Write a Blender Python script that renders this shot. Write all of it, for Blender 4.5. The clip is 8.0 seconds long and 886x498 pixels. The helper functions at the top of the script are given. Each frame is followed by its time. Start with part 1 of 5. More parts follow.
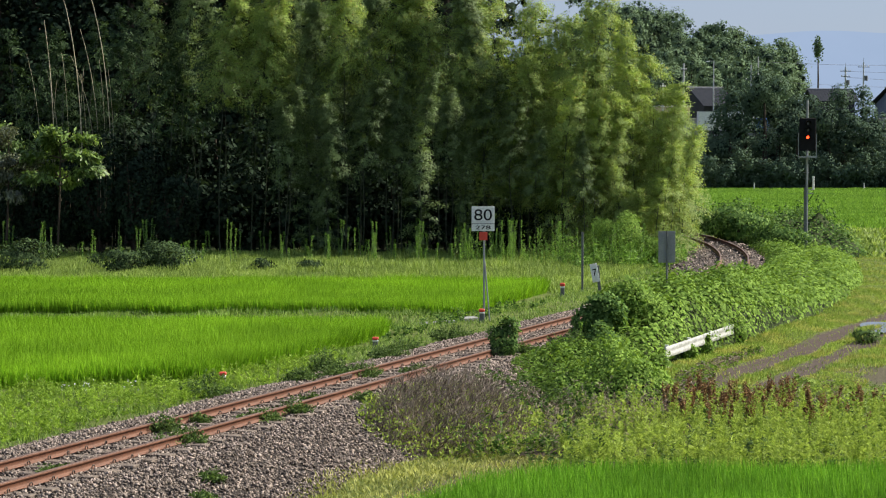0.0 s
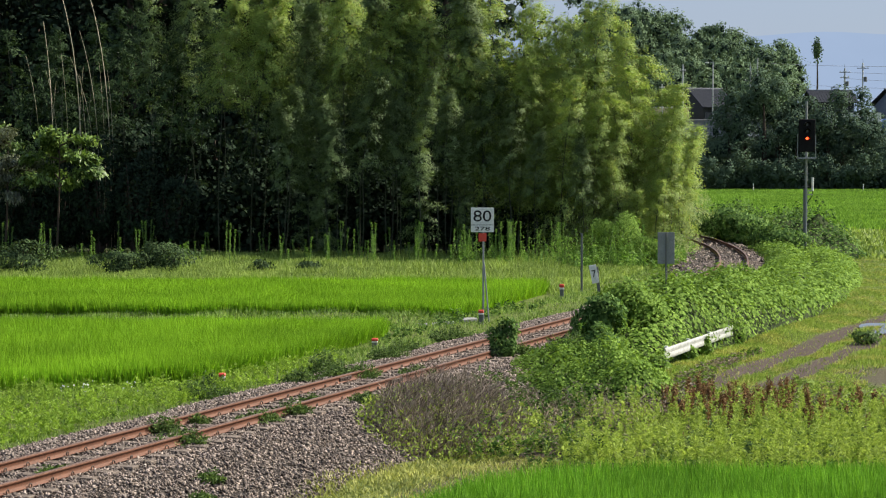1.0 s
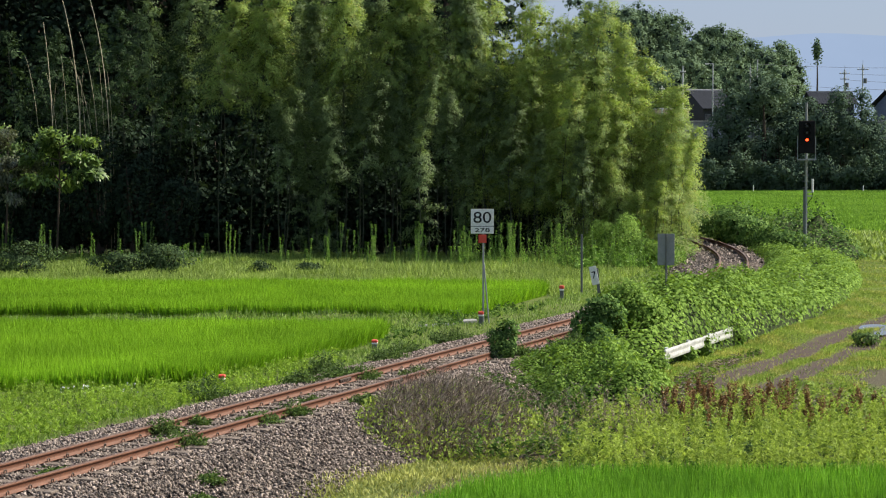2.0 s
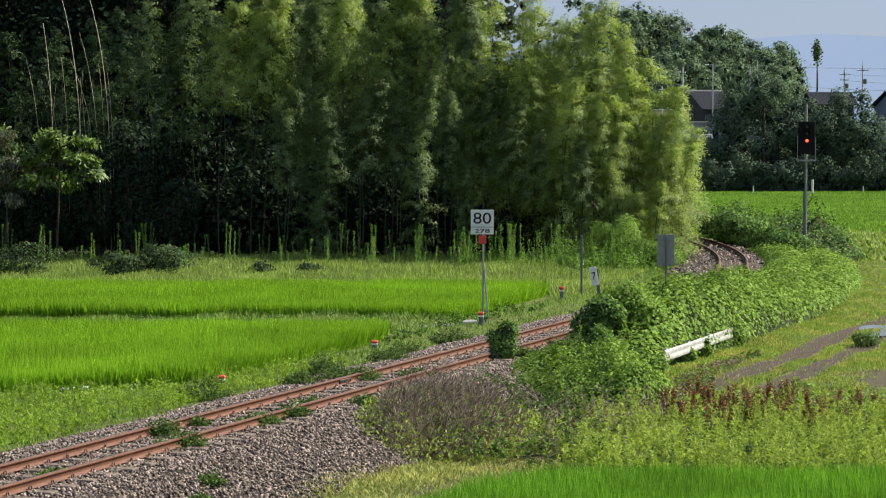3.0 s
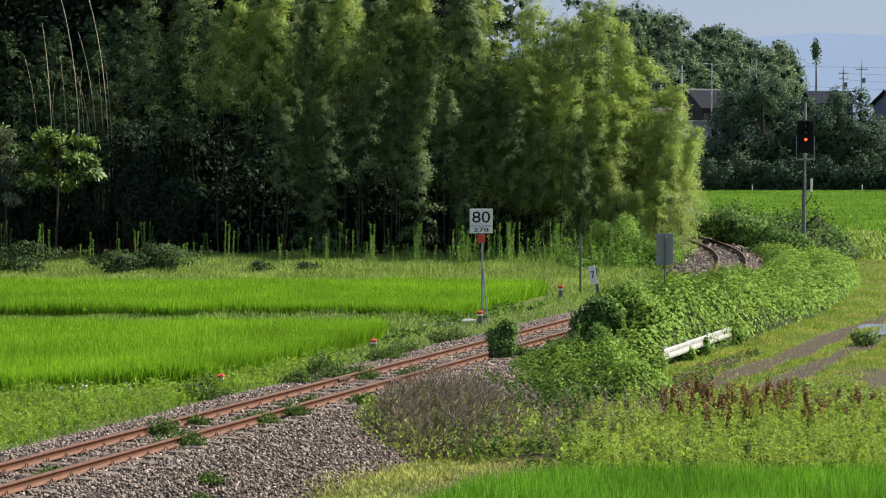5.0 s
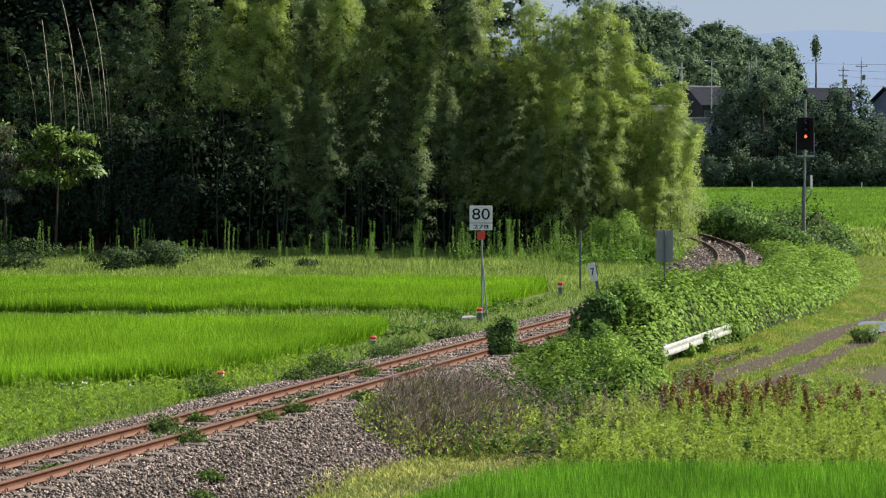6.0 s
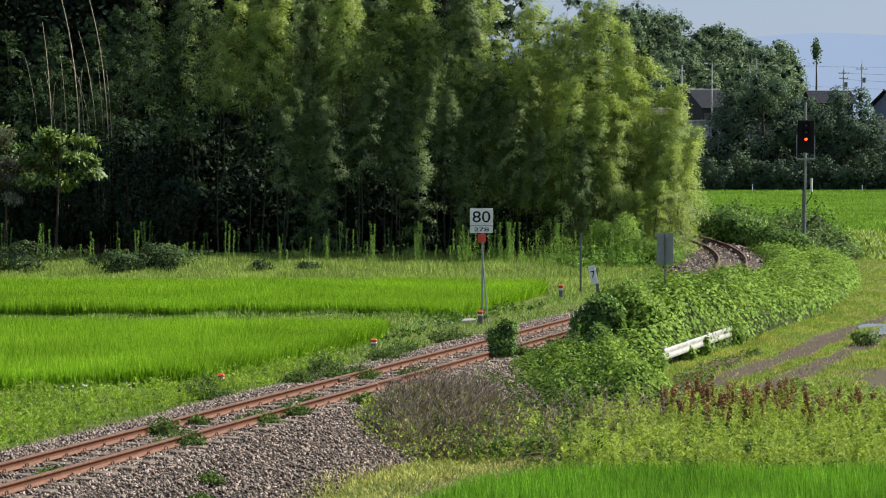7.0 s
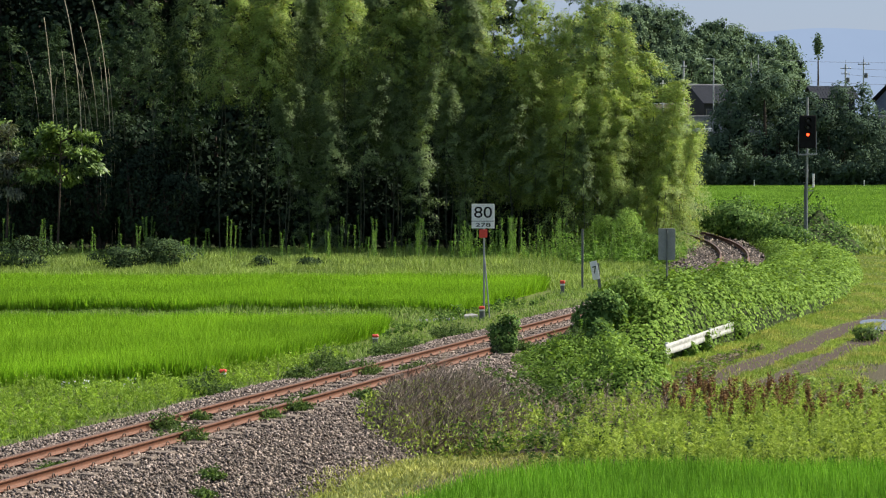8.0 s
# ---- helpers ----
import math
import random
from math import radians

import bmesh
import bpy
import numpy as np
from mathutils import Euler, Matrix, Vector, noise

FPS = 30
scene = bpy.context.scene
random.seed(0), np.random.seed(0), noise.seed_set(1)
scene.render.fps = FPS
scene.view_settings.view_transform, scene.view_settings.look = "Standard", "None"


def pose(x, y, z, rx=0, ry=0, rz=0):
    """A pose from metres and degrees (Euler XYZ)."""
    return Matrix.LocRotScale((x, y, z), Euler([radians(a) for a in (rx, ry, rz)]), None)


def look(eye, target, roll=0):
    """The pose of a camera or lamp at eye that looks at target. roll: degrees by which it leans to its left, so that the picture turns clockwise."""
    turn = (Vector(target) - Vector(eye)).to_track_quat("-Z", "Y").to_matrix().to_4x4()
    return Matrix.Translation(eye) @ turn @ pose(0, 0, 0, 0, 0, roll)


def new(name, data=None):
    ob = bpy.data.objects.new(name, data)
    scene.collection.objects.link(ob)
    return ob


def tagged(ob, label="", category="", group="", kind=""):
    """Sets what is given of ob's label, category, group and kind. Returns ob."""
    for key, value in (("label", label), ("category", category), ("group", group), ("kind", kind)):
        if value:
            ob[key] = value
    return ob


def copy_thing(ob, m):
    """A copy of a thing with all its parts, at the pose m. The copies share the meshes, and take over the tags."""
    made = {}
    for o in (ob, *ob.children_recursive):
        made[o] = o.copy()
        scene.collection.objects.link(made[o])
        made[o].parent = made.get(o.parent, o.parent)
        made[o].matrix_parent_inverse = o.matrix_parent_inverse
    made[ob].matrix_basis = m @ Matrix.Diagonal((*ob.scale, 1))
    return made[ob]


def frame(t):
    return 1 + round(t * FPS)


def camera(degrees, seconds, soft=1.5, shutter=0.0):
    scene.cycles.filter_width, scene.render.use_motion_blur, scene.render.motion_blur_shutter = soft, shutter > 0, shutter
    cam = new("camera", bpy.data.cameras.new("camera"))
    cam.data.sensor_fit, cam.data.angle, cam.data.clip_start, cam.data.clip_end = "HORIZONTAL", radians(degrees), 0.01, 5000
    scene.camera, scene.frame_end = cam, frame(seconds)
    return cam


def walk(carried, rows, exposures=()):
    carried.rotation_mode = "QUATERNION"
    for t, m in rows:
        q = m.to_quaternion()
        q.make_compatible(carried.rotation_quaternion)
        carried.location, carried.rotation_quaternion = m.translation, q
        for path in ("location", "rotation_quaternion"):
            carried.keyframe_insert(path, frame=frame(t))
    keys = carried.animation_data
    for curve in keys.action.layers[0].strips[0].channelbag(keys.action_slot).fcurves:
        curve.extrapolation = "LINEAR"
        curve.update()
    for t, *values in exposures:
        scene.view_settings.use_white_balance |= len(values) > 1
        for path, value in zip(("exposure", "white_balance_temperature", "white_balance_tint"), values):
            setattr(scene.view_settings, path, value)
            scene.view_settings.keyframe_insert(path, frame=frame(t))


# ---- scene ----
# The camera stands on a bank beside the line with a long lens; only small shakes of the tripod.
cam = camera(22.18, 8.0, soft=1.15)
EYE = (0.0, 0.0, 4.8)
# seconds, degrees of turn to the left, degrees of tilt upwards
SHAKE = ((0.0, 0.0, 0.0), (0.5, -0.002, 0.0120), (1.0, -0.0180, 0.0290), (1.5, -0.0160, 0.0470), (1.7, -0.0170, 0.0560), (2.8, -0.0216, 0.0780), (3.0, -0.0216, 0.0850),
         (3.5, -0.0216, 0.1030), (4.0, -0.0240, 0.1120), (4.5, -0.0330, 0.1000), (4.7, -0.0400, 0.0830), (5.8, -0.0570, -0.0080), (6.0, -0.0530, -0.0200), (6.5, -0.0440, -0.0060),
         (7.0, -0.0420, 0.0500), (7.5, -0.0200, -0.0250), (8.0, 0.0, -0.0657))
walk(cam, [(t, pose(*EYE, 90 - 2.734 + up, 0, left)) for t, left, up in SHAKE])

# ---------------------------------------------------------------- light
SUN_TO = Vector((0.75, 0.25, 0.70)).normalized()
world = bpy.data.worlds.new("sky")
scene.world = world
world.use_nodes = True
wn = world.node_tree.nodes
sky = wn.new("ShaderNodeTexSky")
sky.sky_type, sky.sun_disc = "NISHITA", False
sky.sun_elevation = math.asin(SUN_TO.z)
sky.sun_rotation = math.atan2(SUN_TO.x, SUN_TO.y)
sky.air_density, sky.dust_density, sky.ozone_density = 1.0, 1.0, 2.0
wn["Background"].inputs["Strength"].default_value = 0.052
# thin summer haze over the whole sky
haze = wn.new("ShaderNodeMix")
haze.data_type = "RGBA"
haze.inputs[0].default_value = 0.7
haze.inputs[7].default_value = (4.8, 5.9, 8.1, 1)
world.node_tree.links.new(sky.outputs[0], haze.inputs[6])
world.node_tree.links.new(haze.outputs[2], wn["Background"].inputs["Color"])
sun = new("sun", bpy.data.lights.new("sun", "SUN"))
sun.data.energy, sun.data.angle, sun.data.color = 5.0, radians(0.6), (1.0, 0.93, 0.80)
sun.matrix_world = look(SUN_TO * 200, (0, 0, 0))
scene.view_settings.exposure = 0.76

# ---------------------------------------------------------------- helpers
rng = np.random.default_rng(7)


def mesh_np(name, verts, corners):
    """A mesh of equal polygons from numpy arrays."""
    verts, corners = np.asarray(verts, np.float32), np.asarray(corners, np.int32)
    me = bpy.data.meshes.new(name)
    n, k = corners.shape
    me.vertices.add(len(verts))
    me.vertices.foreach_set("co", verts.ravel())
    me.loops.add(n * k)
    me.loops.foreach_set("vertex_index", corners.ravel())
    me.polygons.add(n)
    me.polygons.foreach_set("loop_start", np.arange(0, n * k, k, dtype=np.int32))
    me.polygons.foreach_set("loop_total", np.full(n, k, dtype=np.int32))
    me.update(calc_edges=True)
    return me


def put(name, data, material, parent=None, label="", smooth=False):
    """Links a mesh or a bmesh as one object, as a part when a parent is given."""
    if isinstance(data, bmesh.types.BMesh):
        bm, data = data, bpy.data.meshes.new(name)
        bm.to_mesh(data)
        bm.free()
    ob = new(name, data)
    if material and not data.materials:
        data.materials.append(material)
    if smooth:
        data.polygons.foreach_set("use_smooth", np.ones(len(data.polygons), dtype=bool))
    if parent:
        ob.parent = parent
    if label:
        ob["label"] = label
    return ob


def thing(name, m, label, category, group="", kind=""):
    ob = new(name)
    ob.matrix_basis = m
    return tagged(ob, label, category, group, kind)


def box(bm, c, s, m=None, bevel=0.0):
    """Adds a box of size s round c."""
    r = bmesh.ops.create_cube(bm, size=1.0)
    vs = r["verts"]
    for v in vs:
        v.co = Vector((v.co.x * s[0] + c[0], v.co.y * s[1] + c[1], v.co.z * s[2] + c[2]))
    if bevel:
        es = list({e for v in vs for e in v.link_edges})
        g = bmesh.ops.bevel(bm, geom=es, offset=bevel, segments=1, affect="EDGES", clamp_overlap=True)
        vs = list({v for f in g["faces"] for v in f.verts} | {v for v in vs if v.is_valid})
    if m is not None:
        bmesh.ops.transform(bm, matrix=m, verts=vs)
    return vs


def boxed(c, s, m=None, bevel=0.0):
    bm = bmesh.new()
    box(bm, c, s, m, bevel)
    return bm


def tube(points, radii, sides=6):
    """Vertices and quads of a tube along points, closed by its last ring."""
    pts = np.asarray(points, float)
    n = len(pts)
    radii = np.broadcast_to(np.asarray(radii, float), (n,))
    tang = np.gradient(pts, axis=0)
    tang /= np.linalg.norm(tang, axis=1)[:, None] + 1e-9
    ref = np.array([1.0, 0, 0]) if abs(tang[0][0]) < 0.8 else np.array([0, 1.0, 0])
    a = np.cross(tang, ref)
    a /= np.linalg.norm(a, axis=1)[:, None] + 1e-9
    b = np.cross(tang, a)
    ang = np.arange(sides) * 2 * np.pi / sides
    ring = a[:, None, :] * np.cos(ang)[None, :, None] + b[:, None, :] * np.sin(ang)[None, :, None]
    v = (pts[:, None, :] + ring * radii[:, None, None]).reshape(-1, 3)
    i, j = np.meshgrid(np.arange(n - 1), np.arange(sides), indexing="ij")
    k = (j + 1) % sides
    q = np.stack([i * sides + j, i * sides + k, (i + 1) * sides + k, (i + 1) * sides + j], -1).reshape(-1, 4)
    return v, q


def tubes(name, lines, sides=5):
    vs, qs, off = [], [], 0
    for pts, rad in lines:
        v, q = tube(pts, rad, sides)
        vs.append(v)
        qs.append(q + off)
        off += len(v)
    return mesh_np(name, np.concatenate(vs), np.concatenate(qs))


def unit(a):
    return a / (np.linalg.norm(a, axis=-1, keepdims=True) + 1e-9)


def leaves(name, P, D, L, W, fold=0.2, droop=0.0, wide=0.45, face=None, loose=0.45, soft=0.6):
    """A mesh of small folded leaves: base points P, directions D, lengths L, widths W; face: the way their upper sides turn,
    and soft: how far their shading follows it, as on a dense crown."""
    n = len(P)
    D = unit(np.asarray(D, float))
    L, W = np.broadcast_to(L, (n,))[:, None], np.broadcast_to(W, (n,))[:, None]
    side = rng.normal(size=(n, 3))
    if face is not None:
        face = unit(np.broadcast_to(np.asarray(face, float), (n, 3)))
        side = side * loose + face
    S = unit(np.cross(D, side))
    U = np.cross(S, D)
    tip = P + D * L
    tip[:, 2] -= droop * L[:, 0]
    mid = P + D * L * wide - U * (fold * W)
    q = np.stack([P, mid + S * W / 2, tip, mid - S * W / 2], 1)
    if face is None:
        return mesh_np(name, q.reshape(-1, 3), np.arange(4 * n).reshape(-1, 4))
    up = unit(np.cross(q[:, 2] - q[:, 0], q[:, 3] - q[:, 1]))
    back = (up * face).sum(1) < 0
    q[back] = q[back][:, ::-1]
    up[back] *= -1
    me = mesh_np(name, q.reshape(-1, 3), np.arange(4 * n).reshape(-1, 4))
    me.polygons.foreach_set("use_smooth", np.ones(n, dtype=bool))
    me.normals_split_custom_set_from_vertices(np.repeat(unit(face * soft + up * (1 - soft)), 4, 0).tolist())
    return me


def inside(px, py, poly):
    ok = np.zeros(len(px), bool)
    for (x0, y0), (x1, y1) in zip(poly, poly[1:] + poly[:1]):
        hit = (y0 > py) != (y1 > py)
        ok ^= hit & (px < (x1 - x0) * (py - y0) / ((y1 - y0) or 1e-9) + x0)
    return ok


def scatter(poly, density):
    """Even random points on the ground in a polygon of the plan."""
    xs, ys = [p[0] for p in poly], [p[1] for p in poly]
    n = int((max(xs) - min(xs)) * (max(ys) - min(ys)) * density)
    px, py = rng.uniform(min(xs), max(xs), n), rng.uniform(min(ys), max(ys), n)
    ok = inside(px, py, poly)
    return px[ok], py[ok]


def wave(x, y, size, seed=0):
    """Soft unevenness over the plan, about -1 to 1."""
    r = np.random.default_rng(seed)
    out = np.zeros_like(np.asarray(x, float))
    for _ in range(6):
        a, p, k = r.uniform(0, 2 * np.pi), r.uniform(0, 2 * np.pi), r.uniform(0.6, 1.7) * 2 * np.pi / size
        out = out + np.sin(k * (np.cos(a) * x + np.sin(a) * y) + p)
    return out / 2.6


def smooth(v, a, b):
    t = np.clip((v - a) / (b - a), 0, 1)
    return t * t * (3 - 2 * t)


# ---------------------------------------------------------------- the line of the track
HEAD = radians(19.75)
BEND = np.array([5.5, 65.9])
RADIUS = 128.0
AHEAD, RIGHT = np.array([math.sin(HEAD), math.cos(HEAD)]), np.array([math.cos(HEAD), -math.sin(HEAD)])
HUB = BEND - RIGHT * RADIUS


def centre(s):
    """Place and heading of the track's centre, s metres past the start of the bend."""
    if s <= 0:
        p, a = BEND + AHEAD * s, HEAD
    else:
        a = HEAD - s / RADIUS
        p = HUB + RADIUS * np.array([math.cos(a), -math.sin(a)])
    return p[0], p[1], a


def beside(s, d, z=0.0):
    x, y, a = centre(s)
    return (x + math.cos(a) * d, y - math.sin(a) * d, z)


def lateral(x, y):
    """Distance from the track's centre, to the right of it."""
    x, y = np.asarray(x, float), np.asarray(y, float)
    before = (x - BEND[0]) * AHEAD[0] + (y - BEND[1]) * AHEAD[1] < 0
    line = (x - BEND[0]) * RIGHT[0] + (y - BEND[1]) * RIGHT[1]
    arc = np.hypot(x - HUB[0], y - HUB[1]) - RADIUS
    d = np.where(before, line, arc)
    return np.where((x < -45) & ~before, -30.0, d)


def along(x, y):
    """Distance along the track past the start of the bend."""
    a = (x - BEND[0]) * AHEAD[0] + (y - BEND[1]) * AHEAD[1]
    arc = (HEAD - np.arctan2(-(y - HUB[1]), x - HUB[0])) * RADIUS
    return np.where(a < 0, a, arc)


def ground_z(x, y):
    x, y = np.asarray(x, float), np.asarray(y, float)
    d = lateral(x, y)
    z = np.interp(d, (-40, -3.6, -2.6, -1.4, 1.4, 3.2, 40), (-0.52, -0.50, -0.44, -0.30, -0.34, -0.86, -0.82))
    z = z + 0.035 * wave(x, y, 3.0, 1) * (np.abs(d) > 2.4) + 0.04 * wave(x, y, 14.0, 2)
    z = z + 5.9 * smooth(y, 268, 322)
    z = z + 17 * np.exp(-((x - 25) / 45) ** 2) * smooth(y, 375, 450)
    return z


# ---------------------------------------------------------------- materials
def nodes_of(name):
    m = bpy.data.materials.new(name)
    m.use_nodes = True
    nt = m.node_tree
    return m, nt, nt.nodes["Principled BSDF"], nt.nodes["Material Output"]


def add(nt, kind, **inputs):
    n = nt.nodes.new(kind)
    for k, v in inputs.items():
        n.inputs[k.replace("_", " ")].default_value = v
    return n


def ramp(nt, fac, stops):
    r = nt.nodes.new("ShaderNodeValToRGB")
    els = r.color_ramp.elements
    while len(els) < len(stops):
        els.new(0.5)
    for e, (p, c) in zip(els, stops):
        e.position, e.color = p, (*c, 1)
    nt.links.new(fac, r.inputs[0])
    return r.outputs[0]


def mixed(nt, fac, a, b, how="MIX"):
    m = nt.nodes.new("ShaderNodeMix")
    m.data_type, m.blend_type = "RGBA", how
    for sock, v in ((m.inputs[0], fac), (m.inputs[6], a), (m.inputs[7], b)):
        if isinstance(v, (int, float)):
            sock.default_value = v
        elif isinstance(v, tuple):
            sock.default_value = (*v, 1)
        else:
            nt.links.new(v, sock)
    return m.outputs[2]


def noise_of(nt, scale, detail=4, rough=0.55, kind="Object", stretch=None):
    tc = nt.nodes.new("ShaderNodeTexCoord")
    out = tc.outputs[kind]
    if stretch:
        mp = nt.nodes.new("ShaderNodeMapping")
        mp.inputs["Scale"].default_value = stretch
        nt.links.new(out, mp.inputs[0])
        out = mp.outputs[0]
    n = add(nt, "ShaderNodeTexNoise", Scale=scale, Detail=detail, Roughness=rough)
    nt.links.new(out, n.inputs["Vector"])
    return n.outputs["Fac"]


def bump(nt, bsdf, height, strength=0.3, dist=0.01):
    b = add(nt, "ShaderNodeBump", Strength=strength, Distance=dist)
    nt.links.new(height, b.inputs["Height"])
    nt.links.new(b.outputs[0], bsdf.inputs["Normal"])


def leaf_mat(name, dark, mid, light, rough=0.5, through_light=0.35, patch=2.0, gloss=0.35, odd=None, even=0.0):
    """Foliage: every leaf has its own tone, with slow patches over the plant, and lets light through."""
    m, nt, b, out = nodes_of(name)
    geo = nt.nodes.new("ShaderNodeNewGeometry")
    tint = lambda c, k: (c[0] * k, c[1] * k, c[2] * k * 1.25)
    near = lambda c: tuple(v * (1 - even) + w * even for v, w in zip(c, mid))
    stops = [(0.0, tint(near(dark), 0.7 + 0.3 * even)), (0.5, tint(mid, 1.0)), (0.93, tint(near(light), 1.25 - 0.25 * even))]
    if odd:
        stops.append((0.985, odd))
    col = ramp(nt, geo.outputs["Random Per Island"], stops)
    n = noise_of(nt, 1.0 / patch, 3)
    tone = ramp(nt, n, [(0.3, (0.72, 0.74, 0.70)), (0.7, (1.2, 1.16, 1.05))])
    col = mixed(nt, 1.0, col, tone, "MULTIPLY")
    nt.links.new(col, b.inputs["Base Color"])
    b.inputs["Roughness"].default_value = rough
    b.inputs["Specular IOR Level"].default_value = gloss * 0.5
    t = nt.nodes.new("ShaderNodeBsdfTranslucent")
    warm = mixed(nt, 1.0, col, (1.2, 1.2, 0.7), "MULTIPLY")
    nt.links.new(warm, t.inputs[0])
    mx = nt.nodes.new("ShaderNodeMixShader")
    mx.inputs[0].default_value = through_light
    nt.links.new(b.outputs[0], mx.inputs[1])
    nt.links.new(t.outputs[0], mx.inputs[2])
    nt.links.new(mx.outputs[0], out.inputs[0])
    return m


def plain_mat(name, a, b_, scale=6.0, rough=0.6, metal=0.0, relief=0.2, dist=0.005, stretch=None, island=False):
    """Two tones mottled at two scales with fine relief."""
    m, nt, b, out = nodes_of(name)
    n1, n2 = noise_of(nt, scale, 5, 0.65, stretch=stretch), noise_of(nt, scale * 7, 3, 0.6, stretch=stretch)
    col = ramp(nt, n1, [(0.3, a), (0.7, b_)])
    col = mixed(nt, 0.35, col, ramp(nt, n2, [(0.35, tuple(v * 0.6 for v in a)), (0.65, tuple(min(1, v * 1.25) for v in b_))]))
    if island:
        geo = nt.nodes.new("ShaderNodeNewGeometry")
        col = mixed(nt, 1.0, col, ramp(nt, geo.outputs["Random Per Island"], [(0.0, (0.46, 0.45, 0.44)), (0.6, (1.0, 0.98, 0.95)), (1.0, (1.9, 1.86, 1.8))]), "MULTIPLY")
    nt.links.new(col, b.inputs["Base Color"])
    b.inputs["Roughness"].default_value, b.inputs["Metallic"].default_value = rough, metal
    if rough > 0.8:
        b.inputs["Specular IOR Level"].default_value = 0.15
    if relief:
        bump(nt, b, n2, relief, dist)
    return m


# One bamboo leaf in shaded, half-lit and sunlit colours, placed where light falls.
M_BAMBOO_SHADE = leaf_mat("bamboo_leaf_shade", (0.022, 0.044, 0.018), (0.043, 0.080, 0.028), (0.082, 0.125, 0.044), 0.65, 0.16, 1.5, 0.15, even=0.5)
M_BAMBOO_HALFLIT = leaf_mat("bamboo_leaf_half_lit", (0.072, 0.127, 0.040), (0.142, 0.210, 0.070), (0.215, 0.290, 0.105), 0.55, 0.30, 1.5, 0.3, even=0.4)
M_BAMBOO_LIT = leaf_mat("bamboo_leaf_lit", (0.165, 0.262, 0.056), (0.270, 0.376, 0.086), (0.370, 0.460, 0.130), 0.55, 0.42, 1.5, 0.3, (0.342, 0.260, 0.072), even=0.35)
M_CULM = plain_mat("bamboo_culm", (0.014, 0.022, 0.009), (0.030, 0.042, 0.017), 3, 0.45, stretch=(1, 1, 0.2))
M_DEADCULM = plain_mat("dead_culm", (0.34, 0.28, 0.18), (0.52, 0.45, 0.33), 3, 0.6, stretch=(1, 1, 0.2))
# Leaf colour holds the grove's deep shade, far darker than other foliage.
M_SHADE_WOODS = leaf_mat("shaded_wood_leaf", (0.013, 0.024, 0.014), (0.022, 0.038, 0.021), (0.036, 0.058, 0.030), 0.8, 0.2, 4.0, 0.08)
M_TREE = leaf_mat("tree_leaf", (0.070, 0.130, 0.030), (0.125, 0.210, 0.048), (0.215, 0.310, 0.080), 0.45, 0.3, 0.8, 0.6)
M_TREE_GREY = leaf_mat("tree_leaf_grey", (0.04, 0.055, 0.03), (0.08, 0.10, 0.05), (0.17, 0.19, 0.11), 0.3, 0.3, 0.8, 1.2)
M_BARK = plain_mat("bark", (0.030, 0.023, 0.018), (0.080, 0.062, 0.048), 9, 0.85, relief=0.6, dist=0.02, stretch=(1, 1, 0.25))
# Far foliage lightened and blued to put distance haze into its colour.
M_FARTREE_HAZE = leaf_mat("hazed_far_leaf", (0.056, 0.092, 0.056), (0.080, 0.124, 0.072), (0.115, 0.160, 0.092), 0.95, 0.15, 8.0, 0.04, even=0.75)
# Dark tone that stands for shade deep inside the far crowns.
M_CROWN_SHADE = leaf_mat("crown_shade_leaf", (0.034, 0.056, 0.036), (0.044, 0.070, 0.044), (0.054, 0.082, 0.050), 0.95, 0.0, 2.5, 0.02)
# Hill foliage likewise carries aerial haze in its paler, bluer tones.
M_HILL_HAZE = leaf_mat("hazed_hill_leaf", (0.085, 0.138, 0.074), (0.130, 0.192, 0.098), (0.185, 0.250, 0.125), 0.95, 0.12, 14.0, 0.04, even=0.8)
M_RICE = leaf_mat("rice_blade", (0.150, 0.320, 0.012), (0.208, 0.402, 0.017), (0.262, 0.460, 0.026), 0.6, 0.40, 5.0, 0.1)
M_RICE_FAR = leaf_mat("rice_blade_far", (0.125, 0.265, 0.028), (0.170, 0.325, 0.036), (0.215, 0.375, 0.050), 0.6, 0.4, 9.0, 0.1)
M_RICE_NEAR = leaf_mat("rice_blade_near", (0.092, 0.245, 0.013), (0.138, 0.330, 0.021), (0.200, 0.405, 0.036), 0.6, 0.4, 2.5, 0.1)
M_KUDZU = leaf_mat("vine_leaf", (0.085, 0.162, 0.024), (0.155, 0.265, 0.040), (0.245, 0.365, 0.070), 0.75, 0.28, 1.6, 0.1, even=0.3)
M_KUDZU_DEEP = leaf_mat("vine_leaf_deep", (0.045, 0.105, 0.025), (0.085, 0.165, 0.035), (0.15, 0.24, 0.06), 0.75, 0.3, 1.2, 0.08)
M_WEED = leaf_mat("weed_leaf", (0.185, 0.280, 0.046), (0.305, 0.410, 0.074), (0.420, 0.515, 0.125), 0.6, 0.4, 0.8, 0.2, even=0.3)
M_LUSH = leaf_mat("lush_weed_leaf", (0.150, 0.265, 0.030), (0.235, 0.375, 0.045), (0.330, 0.465, 0.085), 0.6, 0.4, 1.3, 0.2, even=0.3)
M_VERGE = leaf_mat("verge_grass", (0.105, 0.190, 0.030), (0.165, 0.270, 0.045), (0.245, 0.350, 0.080), 0.55, 0.4, 2.2, 0.25)
M_MEADOW = leaf_mat("meadow_grass", (0.150, 0.235, 0.035), (0.220, 0.325, 0.055), (0.310, 0.400, 0.100), 0.55, 0.4, 3.0, 0.25)
